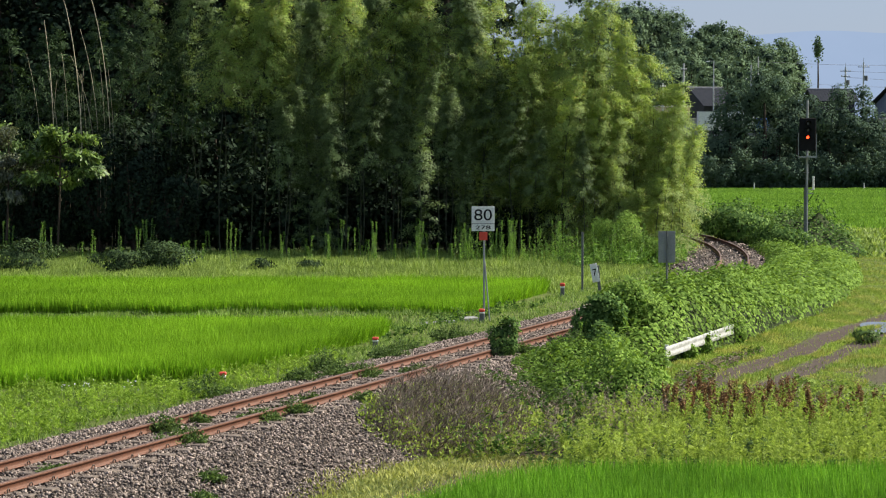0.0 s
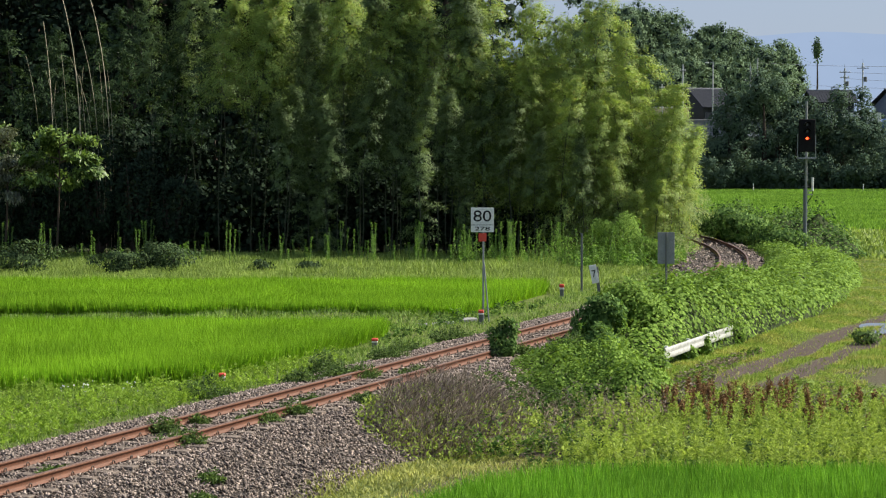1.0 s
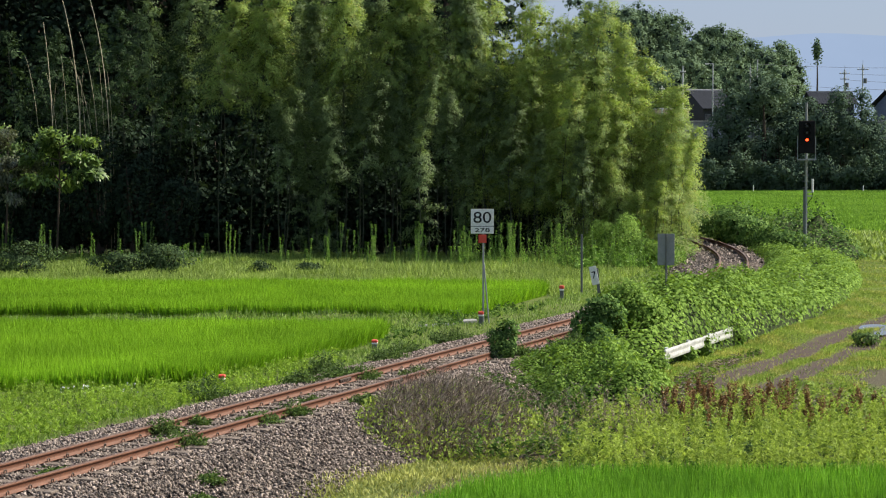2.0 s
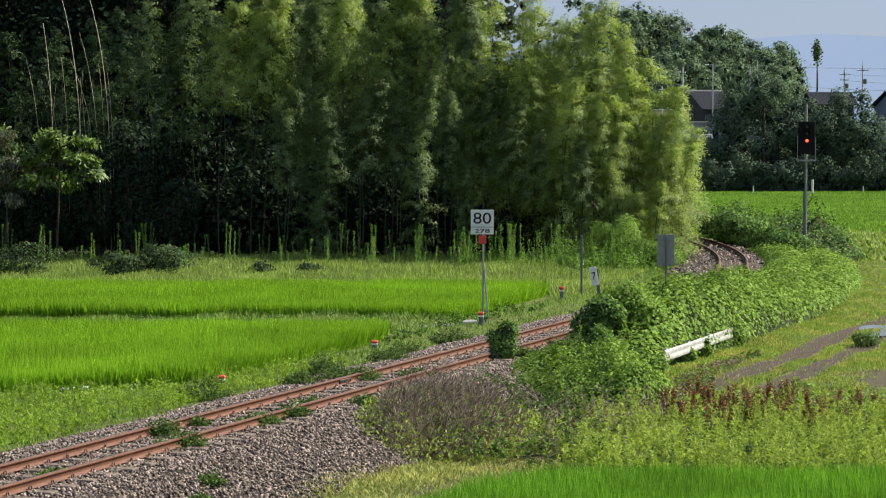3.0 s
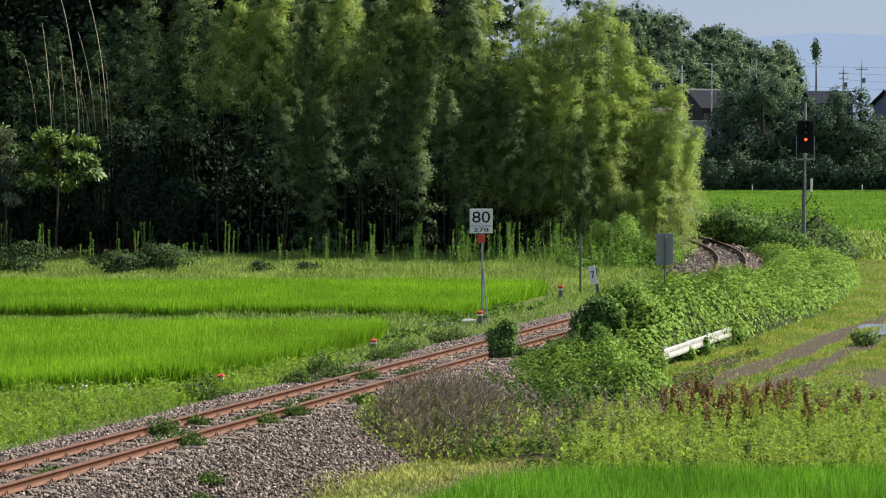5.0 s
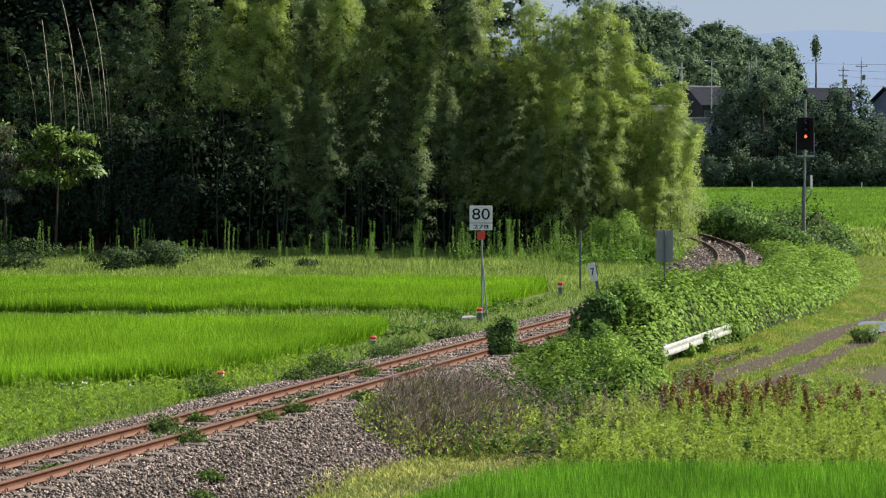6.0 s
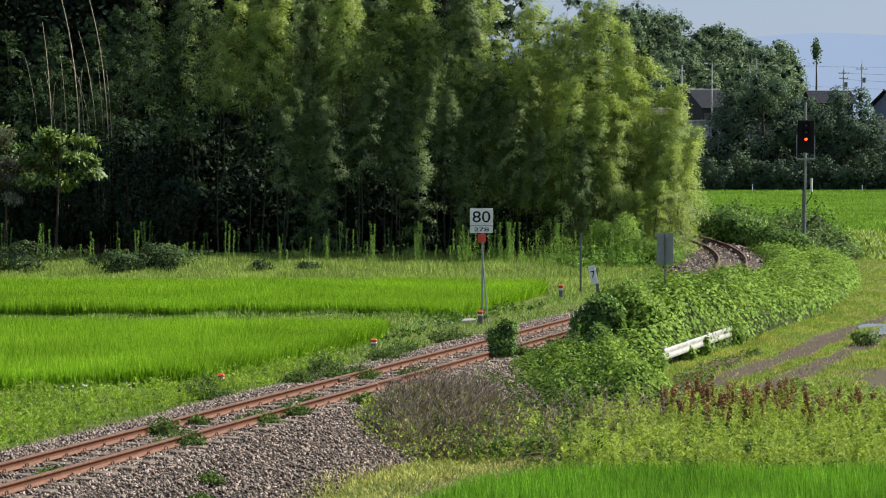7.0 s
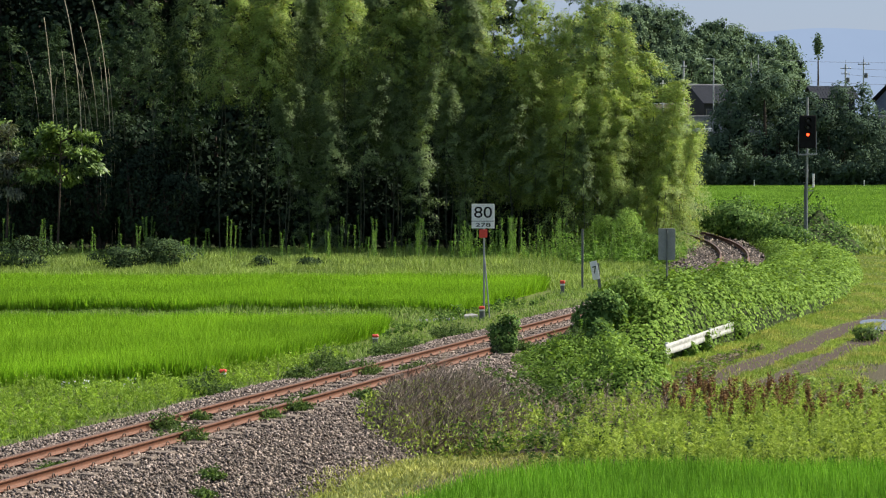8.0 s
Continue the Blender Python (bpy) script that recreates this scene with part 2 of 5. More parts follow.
M_GOLDEN = leaf_mat("tall_weed_leaf", (0.105, 0.210, 0.034), (0.160, 0.300, 0.050), (0.240, 0.395, 0.090), 0.5, 0.4, 1.0, 0.3)
M_BUSH = leaf_mat("bush_leaf", (0.024, 0.046, 0.018), (0.046, 0.080, 0.028), (0.095, 0.140, 0.052), 0.8, 0.2, 0.7, 0.1)
M_SMALLWEED = leaf_mat("track_weed_leaf", (0.045, 0.088, 0.022), (0.082, 0.142, 0.034), (0.145, 0.220, 0.058), 0.6, 0.3, 0.6, 0.2)
M_DRY = leaf_mat("dry_twig", (0.115, 0.092, 0.066), (0.205, 0.168, 0.122), (0.340, 0.285, 0.205), 0.7, 0.1, 0.8, 0.2)
M_DRYSTEM = leaf_mat("dead_stem_dark", (0.085, 0.066, 0.056), (0.165, 0.134, 0.112), (0.280, 0.235, 0.195), 0.8, 0.1, 0.8, 0.2)
M_DRYGRASS = leaf_mat("dry_grass", (0.215, 0.250, 0.058), (0.325, 0.355, 0.085), (0.430, 0.440, 0.140), 0.6, 0.35, 1.0, 0.2)
M_DOCK = leaf_mat("dock_seed", (0.115, 0.066, 0.034), (0.265, 0.145, 0.064), (0.410, 0.270, 0.120), 0.65, 0.15, 0.6, 0.2)
# Dark green-brown standing for shade under the grove and inside the mounds.
M_SHADE_SHEET = plain_mat("shade_sheet", (0.020, 0.032, 0.010), (0.050, 0.070, 0.022), 4, 0.9, relief=0.6, dist=0.05)
M_STEM = plain_mat("green_stem", (0.09, 0.15, 0.04), (0.16, 0.22, 0.07), 8, 0.6, relief=0)
M_RUST = plain_mat("rusty_steel", (0.082, 0.031, 0.015), (0.165, 0.064, 0.031), 5, 0.68, 0.15, 0.35, 0.003, (1, 1, 1))
M_RAILTOP = plain_mat("worn_rail_head", (0.125, 0.066, 0.042), (0.21, 0.120, 0.082), 4, 0.45, 0.4, 0.1, 0.001)
M_CLIP = plain_mat("dark_iron", (0.035, 0.025, 0.02), (0.09, 0.06, 0.045), 20, 0.6, 0.4)
M_STONE = plain_mat("ballast_stone", (0.158, 0.128, 0.112), (0.296, 0.250, 0.222), 14, 0.85, relief=0.5, dist=0.01, island=True)
# Bed tone is darkened for the shadow gaps between loose stones.
M_BED_GAPSHADE = plain_mat("ballast_bed", (0.045, 0.037, 0.032), (0.13, 0.11, 0.098), 16, 0.95, relief=1.0, dist=0.05)
M_SLEEPER = plain_mat("old_sleeper", (0.11, 0.085, 0.07), (0.21, 0.17, 0.14), 5, 0.85, relief=0.5, dist=0.01, stretch=(0.25, 1, 1))
M_WHITE = plain_mat("white_paint", (0.66, 0.66, 0.63), (0.80, 0.80, 0.78), 5, 0.45, relief=0.05)
# Mottling holds both dirt and painted leaf shade on the guard rail.
M_DAPPLED_WHITE = plain_mat("worn_dappled_steel", (0.30, 0.30, 0.28), (0.60, 0.60, 0.58), 3.5, 0.55, relief=0.2, dist=0.01)
M_BLACK = plain_mat("black_paint", (0.006, 0.006, 0.007), (0.013, 0.013, 0.014), 5, 0.85, relief=0.05)
M_RED = plain_mat("red_paint", (0.52, 0.040, 0.022), (0.68, 0.075, 0.040), 6, 0.5, relief=0.05)
M_GALV = plain_mat("galvanised_steel", (0.22, 0.23, 0.24), (0.34, 0.35, 0.36), 8, 0.48, 0.6, 0.1)
M_GREYPOST = plain_mat("grey_post", (0.085, 0.09, 0.09), (0.15, 0.155, 0.155), 7, 0.7)
M_GREYBACK = plain_mat("grey_sign_back", (0.19, 0.20, 0.20), (0.26, 0.27, 0.27), 6, 0.6)
M_CONCRETE = plain_mat("concrete", (0.20, 0.20, 0.19), (0.34, 0.34, 0.325), 3, 0.85, relief=0.3)
M_POLE = plain_mat("pale_concrete_pole", (0.36, 0.37, 0.38), (0.50, 0.51, 0.52), 3, 0.8, relief=0.1)
M_WALLGREY = plain_mat("grey_road_wall", (0.17, 0.185, 0.20), (0.24, 0.255, 0.27), 0.6, 0.8, relief=0.1)
M_ROOF = plain_mat("grey_roof_tile", (0.017, 0.020, 0.029), (0.027, 0.031, 0.042), 1.2, 0.9, relief=0.3, dist=0.05)
M_HOUSEWALL = plain_mat("dark_house_wall", (0.015, 0.018, 0.024), (0.026, 0.030, 0.038), 0.8, 0.8, relief=0.1)
M_HOUSEBLUE = plain_mat("blue_house_wall", (0.09, 0.11, 0.17), (0.13, 0.16, 0.23), 0.8, 0.8, relief=0.1)
M_TANWALL = plain_mat("tan_wall", (0.42, 0.33, 0.22), (0.52, 0.42, 0.30), 0.8, 0.8, relief=0.1)
M_TILEEDGE = plain_mat("roof_ridge", (0.16, 0.17, 0.19), (0.22, 0.23, 0.25), 1.5, 0.6)
M_TRUCKBOX = plain_mat("white_truck_panel", (0.62, 0.63, 0.64), (0.72, 0.73, 0.74), 0.8, 0.4, relief=0.05)
M_BLUE = plain_mat("blue_car_paint", (0.03, 0.10, 0.34), (0.04, 0.13, 0.40), 1, 0.3, relief=0)
M_SILVER = plain_mat("silver_car_paint", (0.50, 0.52, 0.54), (0.58, 0.60, 0.62), 1, 0.3, 0.3, relief=0)
M_CARDARK = plain_mat("tyre_rubber", (0.015, 0.015, 0.016), (0.03, 0.03, 0.03), 4, 0.8, relief=0.1)
M_CARGLASS = plain_mat("car_window_glass", (0.02, 0.025, 0.03), (0.03, 0.035, 0.04), 1, 0.08, relief=0)
M_WIRE = plain_mat("power_line", (0.12, 0.13, 0.15), (0.18, 0.19, 0.21), 1, 0.6, relief=0)


def lamp_mat(name, colour, power):
    m, nt, b, out = nodes_of(name)
    b.inputs["Base Color"].default_value = (*colour, 1)
    b.inputs["Emission Color"].default_value = (*colour, 1)
    b.inputs["Emission Strength"].default_value = power
    return m


M_LAMP = lamp_mat("red_signal_light", (1.0, 0.06, 0.015), 3.2)
M_LENS = plain_mat("unlit_signal_lens", (0.012, 0.018, 0.016), (0.02, 0.03, 0.026), 3, 0.15, relief=0)


def water_mat():
    m, nt, b, out = nodes_of("puddle_water")
    n = noise_of(nt, 2.0, 3)
    nt.links.new(ramp(nt, n, [(0.3, (0.05, 0.045, 0.035)), (0.7, (0.09, 0.08, 0.065))]), b.inputs["Base Color"])
    b.inputs["Roughness"].default_value = 0.04
    return m


def ground_mat():
    """Soil under thin grass; two worn wheel ruts of bare earth where the farm track runs."""
    m, nt, b, out = nodes_of("grassy_earth")
    n1, n2, n3 = noise_of(nt, 0.35, 5), noise_of(nt, 3.0, 5), noise_of(nt, 22.0, 4)
    grass = ramp(nt, n2, [(0.25, (0.075, 0.095, 0.026)), (0.55, (0.115, 0.150, 0.038)), (0.8, (0.165, 0.160, 0.065))])
    soil = ramp(nt, n3, [(0.3, (0.056, 0.043, 0.036)), (0.7, (0.120, 0.094, 0.078))])
    tc = nt.nodes.new("ShaderNodeTexCoord")
    sub = nt.nodes.new("ShaderNodeVectorMath")
    sub.operation = "SUBTRACT"
    sub.inputs[1].default_value = (7.05, 52.7, 0)
    nt.links.new(tc.outputs["Object"], sub.inputs[0])
    dot = nt.nodes.new("ShaderNodeVectorMath")
    dot.operation = "DOT_PRODUCT"
    dot.inputs[1].default_value = (0.931, -0.365, 0)
    nt.links.new(sub.outputs[0], dot.inputs[0])

    def math_node(op, a, v):
        n = nt.nodes.new("ShaderNodeMath")
        n.operation = op
        for sock, x in zip(n.inputs, (a, v)):
            if isinstance(x, (int, float)):
                sock.default_value = x
            else:
                nt.links.new(x, sock)
        return n.outputs[0]

    wob = math_node("MULTIPLY", math_node("SUBTRACT", n1, 0.5), 0.25)
    across = math_node("ABSOLUTE", math_node("ADD", dot.outputs["Value"], wob), 0)
    rut = math_node("ABSOLUTE", math_node("SUBTRACT", across, 0.66), 0)
    rough_edge = math_node("ADD", rut, math_node("MULTIPLY", math_node("SUBTRACT", n2, 0.5), 0.45))
    mask = ramp(nt, rough_edge, [(0.32, (1, 1, 1)), (0.54, (0, 0, 0))])
    # a bare patch beside the track
    off = nt.nodes.new("ShaderNodeVectorMath")
    off.operation = "SUBTRACT"
    off.inputs[1].default_value = (10.7, 54.6, 0)
    nt.links.new(tc.outputs["Object"], off.inputs[0])
    squash = nt.nodes.new("ShaderNodeVectorMath")
    squash.operation = "MULTIPLY"
    squash.inputs[1].default_value = (1 / 1.4, 1 / 3.2, 0)
    nt.links.new(off.outputs[0], squash.inputs[0])
    far = nt.nodes.new("ShaderNodeVectorMath")
    far.operation = "LENGTH"
    nt.links.new(squash.outputs[0], far.inputs[0])
    patch_ = ramp(nt, math_node("ADD", far.outputs["Value"], math_node("MULTIPLY", math_node("SUBTRACT", n2, 0.5), 0.8)), [(0.55, (0.8, 0.8, 0.8)), (1.05, (0, 0, 0))])
    mask = mixed(nt, 1.0, mask, patch_, "LIGHTEN")
    nt.links.new(mixed(nt, mask, grass, soil), b.inputs["Base Color"])
    b.inputs["Roughness"].default_value, b.inputs["Specular IOR Level"].default_value = 0.95, 0.1
    bump(nt, b, n3, 0.7, 0.04)
    return m


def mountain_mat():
    m, nt, b, out = nodes_of("haze_glow_mountain")
    # Emission carries the pale blue of distant haze; the range itself glows.
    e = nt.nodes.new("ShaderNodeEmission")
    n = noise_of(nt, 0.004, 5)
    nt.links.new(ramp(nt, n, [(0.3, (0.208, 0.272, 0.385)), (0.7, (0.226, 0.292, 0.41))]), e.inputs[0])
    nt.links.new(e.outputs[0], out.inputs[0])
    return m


# ---------------------------------------------------------------- ground
def axis(lo, hi, step, far_lo, far_hi):
    mid = np.arange(lo, hi + step / 2, step)
    grow = lambda start, end: start + np.sign(end - start) * np.abs(end - start) * (np.linspace(0, 1, 42)[1:] ** 2.6)
    return np.concatenate([grow(lo, far_lo)[::-1], mid, grow(hi, far_hi)])


def build_ground():
    gx, gy = axis(-28, 30, 0.75, -2600, 2600), axis(22, 128, 0.75, -900, 4300)
    X, Y = np.meshgrid(gx, gy, indexing="ij")
    Z = ground_z(X, Y)
    n, k = X.shape
    i, j = np.meshgrid(np.arange(n - 1), np.arange(k - 1), indexing="ij")
    q = np.stack([i * k + j, (i + 1) * k + j, (i + 1) * k + j + 1, i * k + j + 1], -1).reshape(-1, 4)
    g = put("ground", mesh_np("ground", np.stack([X, Y, Z], -1).reshape(-1, 3), q), ground_mat(), smooth=True)
    tagged(g, "grassy earth with two bare wheel ruts", "ground", kind="structure")


build_ground()


def build_mountain():
    xs = np.linspace(-2200, 2600, 140)
    tops = 190 + 9 * np.sin(xs / 420 + 0.6) + 5 * np.sin(xs / 130 + 1.0) + 3 * np.sin(xs / 47)
    tops = tops * (0.7 + 0.3 * np.exp(-((xs - 620) / 900) ** 2))
    rows = []
    for f, dy in ((0.0, 0), (0.5, 120), (1.0, 300)):
        rows.append(np.stack([xs, np.full_like(xs, 3700 + dy), -60 + (tops + 60) * f], -1))
    v = np.concatenate(rows)
    n = len(xs)
    q = [[r * n + a, r * n + a + 1, (r + 1) * n + a + 1, (r + 1) * n + a] for r in range(2) for a in range(n - 1)]
    tagged(put("backdrop", mesh_np("backdrop", v, q), mountain_mat(), smooth=True), "distant mountain range whose haze-blue colour glows", "mountain", kind="structure")


build_mountain()


# ---------------------------------------------------------------- the railway track
S_NEAR, S_FAR = -48.0, 72.0


def sweep(name, profile, d0, step=0.8, lo=S_NEAR, hi=S_FAR):
    """A profile of (across, up) pairs carried along the track."""
    ss = np.arange(lo, hi + step / 2, step)
    v = []
    for s in ss:
        v += [beside(s, d0 + px, pz) for px, pz in profile]
    k = len(profile)
    q = [[a * k + b, a * k + (b + 1) % k, (a + 1) * k + (b + 1) % k, (a + 1) * k + b] for a in range(len(ss) - 1) for b in range(k)]
    return mesh_np(name, v, q)


def build_track():
    track = thing("railway_track", pose(0, 0, 0), "single rusty railway track on stone ballast, bending away", "railway track")
    body = [(0.064, -0.153), (0.064, -0.143), (0.016, -0.122), (0.008, -0.11), (0.008, -0.05), (0.033, -0.038), (0.0335, -0.010),
            (-0.0335, -0.010), (-0.033, -0.038), (-0.008, -0.05), (-0.008, -0.11), (-0.016, -0.122), (-0.064, -0.143), (-0.064, -0.153)]
    head = [(0.0335, -0.0099), (0.031, -0.003), (0.024, 0.0), (-0.024, 0.0), (-0.031, -0.003), (-0.0335, -0.0099)]
    plate = bmesh.new()
    box(plate, (0, 0, 0), (0.030, 0.62, 0.085), bevel=0.012)
    for a in (-0.22, -0.075, 0.075, 0.22):
        r = bmesh.ops.create_cone(plate, cap_ends=True, segments=6, radius1=0.019, radius2=0.019, depth=0.06, matrix=pose(0, a, 0, 0, 90, 0))
    plate_me = bpy.data.meshes.new("joint_bar")
    plate.to_mesh(plate_me)
    plate.free()
    plate_me.materials.append(M_CLIP)
    for d0 in (-0.566, 0.566):
        rail = put("rail", sweep("rail", body, d0), M_RUST, track, smooth=False)
        put("rail_head", sweep("rail_head", head, d0), M_RAILTOP, rail, "worn running surface")
        for s in (-38.9, -20.7, 3.0):
            for side in (-1, 1):
                x, y, a = centre(s)
                jb = put("joint_bar", plate_me, None, rail)
                p = beside(s, d0 + side * 0.026, -0.083)
                jb.matrix_basis = pose(*p, 0, 0, -math.degrees(a))
    # sleepers with their rail clips
    bm = boxed((0, 0, -0.06), (2.1, 0.22, 0.13), bevel=0.012)
    sl = bpy.data.meshes.new("sleeper")
    bm.to_mesh(sl)
    bm.free()
    sl.materials.append(M_SLEEPER)
    ang = np.linspace(-0.3, math.pi + 0.3, 7)
    loop = np.stack([np.zeros(7), 0.042 * np.cos(ang), 0.012 + 0.040 * np.sin(ang)], -1)
    v, q = tube(loop, 0.011, 4)
    clip_me = mesh_np("rail_clip", v, q)
    clip_me.materials.append(M_CLIP)
    for i in range(118):
        s = -43.0 + i * 0.62
        x, y, a = centre(s)
        ob = put("sleeper", sl, None, track)
        ob.matrix_basis = pose(x, y, -0.158, 0, 0, -math.degrees(a))
        if s < -2:
            for d0 in (-0.566, 0.566):
                for side in (-1, 1):
                    c = put("rail_clip", clip_me, None, ob)
                    c.matrix_basis = pose(d0 + side * 0.085, rng.uniform(-0.03, 0.03), 0.02, 0, 0, rng.uniform(-12, 12))
    return track


build_track()

BED = ((-3.3, -0.56), (-2.6, -0.40), (-1.75, -0.24), (-0.75, -0.185), (0.75, -0.185), (1.55, -0.235), (3.1, -0.78), (3.5, -0.96))


def bed_z(d):
    return np.interp(d, [p[0] for p in BED], [p[1] for p in BED])


def build_ballast():
    prof = list(BED) + [(3.5, -1.2), (-3.3, -1.2)]
    bed = put("ballast_bed", sweep("ballast_bed", prof, 0.0, 0.8), M_BED_GAPSHADE)
    tagged(bed, "bed of grey-brown crushed stone, darkened for shade between stones", "ballast", kind="structure")
    # loose stones
    def stones(name, n, lo, hi, size, power):
        s = lo + (hi - lo) * rng.uniform(0, 1, n) ** power
        d = rng.uniform(-2.95, 3.4, n)
        keep = (np.abs(np.abs(d) - 0.566) > 0.075) & ~((np.abs(d) < 0.5) & (rng.uniform(size=n) < 0.25))
        edge = np.where(d < 0, -2.55 + 0.25 * np.sin(s * 0.9), 3.3 + 0.2 * np.sin(s * 0.7 + 1))
        keep &= np.where(d < 0, d > edge + rng.normal(0, 0.15, n), d < edge + rng.normal(0, 0.15, n))
        s, d = s[keep], d[keep]
        n = len(s)
        pos = np.array([beside(a, b) for a, b in zip(s, d)])
        pos[:, 2] = bed_z(d) + rng.uniform(-0.015, 0.030, n)
        r = size * rng.uniform(0.6, 1.45, n)
        octa = np.array([[1.2, 0, 0.2], [0.3, 0.95, -0.25], [-1.1, 0.3, 0.1], [-0.2, -0.9, 0.25], [0.35, 0.2, 0.7]])
        v = octa[None] * (1 + rng.uniform(-0.35, 0.35, (n, 5, 1)))
        a, b = rng.uniform(0, 6.28, n), rng.normal(0, 0.9, n)
        ca, sa, cb, sb = np.cos(a)[:, None], np.sin(a)[:, None], np.cos(b)[:, None], np.sin(b)[:, None]
        x, y, z = v[..., 0], v[..., 1], v[..., 2]
        x, z = x * cb + z * sb, -x * sb + z * cb
        x, y = x * ca - y * sa, x * sa + y * ca
        v = np.stack([x, y, z], -1) * r[:, None, None] + pos[:, None]
        tri = np.array([[0, 1, 4], [1, 2, 4], [2, 3, 4], [3, 0, 4], [2, 1, 0], [3, 2, 0]])
        f = (tri[None] + 5 * np.arange(n)[:, None, None]).reshape(-1, 3)
        ob = put(name, mesh_np(name, v.reshape(-1, 3), f), M_STONE)
        tagged(ob, "loose grey-brown ballast stones beside the rails", "ballast stones", kind="stuff")
    stones("ballast_stones", 110000, -37.5, 2, 0.029, 1.1)
    stones("ballast_stones", 7000, 2, 66, 0.055, 1.0)


build_ballast()


# ---------------------------------------------------------------- fields and grass
def blades(name, poly, density, height, width, material, label, category, lean=0.25, spread=0.9, base=None, patch=0.12, psize=4.0, parts=1):
    x, y = scatter(poly, density)
    n = len(x)
    z = ground_z(x, y) if base is None else np.full(n, base)
    P = np.stack([x, y, z], -1)
    h = height * (1 + patch * wave(x, y, psize, 5)) * rng.uniform(1 - 0.35 * spread, 1 + 0.2 * spread, n)
    D = np.stack([rng.normal(0, lean, n) - 0.05, rng.normal(0, lean, n), np.ones(n)], -1)
    me = leaves(name, P, D, h, width * rng.uniform(0.7, 1.3, n), 0.15, 0.06, 0.4, face=(0.15, -0.45, 0.85), loose=1.2, soft=0.3)
    return tagged(put(name, me, material), label, category, kind="stuff")


PADDY_NEAR = [(-10.6, 48.0), (-9.6, 48.1), (-5.3, 50.0), (-3.3, 54.9), (-1.5, 61.8), (-1.7, 62.7), (-13.2, 62.9)]
PADDY_FAR = [(-15, 69.6), (-2.3, 69.4), (-1.5, 68.3), (0.4, 68.3), (1.3, 70.5), (3.7, 79.5), (3.5, 81.4), (-17, 81.6)]
PADDY_FRONT = [(-1.9, 29.4), (-0.75, 32.2), (0.6, 35.2), (2.0, 36.4), (4.5, 36.6), (7.6, 36.5), (6.4, 29.4)]
PADDY_BEYOND = [(14, 142), (30, 142), (53, 262), (27, 262)]
blades("rice_field", PADDY_NEAR, 1050, 0.62, 0.016, M_RICE, "bright green young rice in a paddy", "rice", 0.28, 0.6, -0.56, 0.07)
blades("rice_field", PADDY_FAR, 640, 0.60, 0.020, M_RICE, "bright green young rice in a paddy beyond a ridge", "rice", 0.28, 0.6, -0.56, 0.07)
# the dense outer rows of both paddies
blades("rice_rows", [(-10.6, 48.0), (-9.6, 48.1), (-5.3, 50.0), (-3.3, 54.9), (-1.5, 61.8), (-2.0, 62.2), (-4.0, 55.5), (-5.9, 51.0), (-9.8, 49.1), (-10.6, 49.0)], 1500, 0.56, 0.018, M_RICE, "dense outer rows of green rice", "rice", 0.16, 0.6, -0.56, 0.07)
blades("rice_rows", [(-15, 69.6), (-2.3, 69.4), (-1.5, 68.3), (0.4, 68.3), (1.3, 70.5), (3.7, 79.5), (3.0, 79.7), (0.6, 71.2), (0.0, 69.2), (-1.2, 69.2), (-2.1, 70.5), (-15, 70.7)], 900, 0.54, 0.022, M_RICE, "dense outer rows of green rice beyond the ridge", "rice", 0.16, 0.6, -0.56, 0.07)
blades("rice_field", PADDY_FRONT, 1000, 0.62, 0.017, M_RICE_NEAR, "deep green rice in the foreground paddy", "rice", 0.18, 0.7, -0.9, 0.05)
blades("rice_field", PADDY_BEYOND, 30, 0.34, 0.10, M_RICE_FAR, "green rice in a wide paddy before the woods", "rice", 0.3, 0.6, -0.75, 0.05)

# verge between the paddy and the ballast
VERGE = [beside(s, -2.5)[:2] for s in range(-46, 40, 3)] + [(9.2, 97), (3.4, 82), (3.9, 77), (0.4, 68.4), (-1.4, 64.5), (-1.3, 62), (-3.2, 55), (-5.0, 50.4), (-9.6, 48.6), (-18, 47.5), (-18, 26)]
blades("verge_grass", VERGE, 100, 0.16, 0.022, M_VERGE, "yellow-green grass along the ballast", "grass", 0.5, 1.0, None, 0.4)
blades("ridge_grass", [(-14, 62.9), (-1.7, 62.7), (0.3, 66.0), (0.3, 68.8), (-1.5, 68.6), (-2.3, 69.4), (-15, 69.6)], 90, 0.22, 0.03, M_VERGE, "grass on the ridge between two paddies", "grass", 0.5, 1.0, None, 0.3)
MEADOW = [(-18, 82.6), (3.2, 81.8), (4.2, 78), (9.5, 96), (7, 106), (-21.5, 106)]
blades("meadow_grass", MEADOW, 150, 0.30, 0.026, M_MEADOW, "rough pale green grass before the bamboo", "grass", 0.38, 1.0, None, 0.35)
BY_RAIL = [(4.6, 51.4), (7.9, 60.4), (8.7, 60.8), (6.5, 54.2), (6.2, 50.6)]
RIGHT_GRASS = [(4.2, 49.5), (9, 49.5), (15, 70), (26, 130), (17.5, 130), (17.2, 100), (11.0, 76), (8.0, 64), (5.4, 56)]
x_, y_ = scatter(RIGHT_GRASS, 620)
thin = rng.uniform(size=len(x_)) < np.clip((62.0 / y_) ** 3, 0, 1)
x_, y_ = x_[thin], y_[thin]
rut = np.abs(np.abs((x_ - 7.05) * 0.931 - (y_ - 52.7) * 0.365 + 0.05 * wave(x_, y_, 5, 9)) - 0.66)
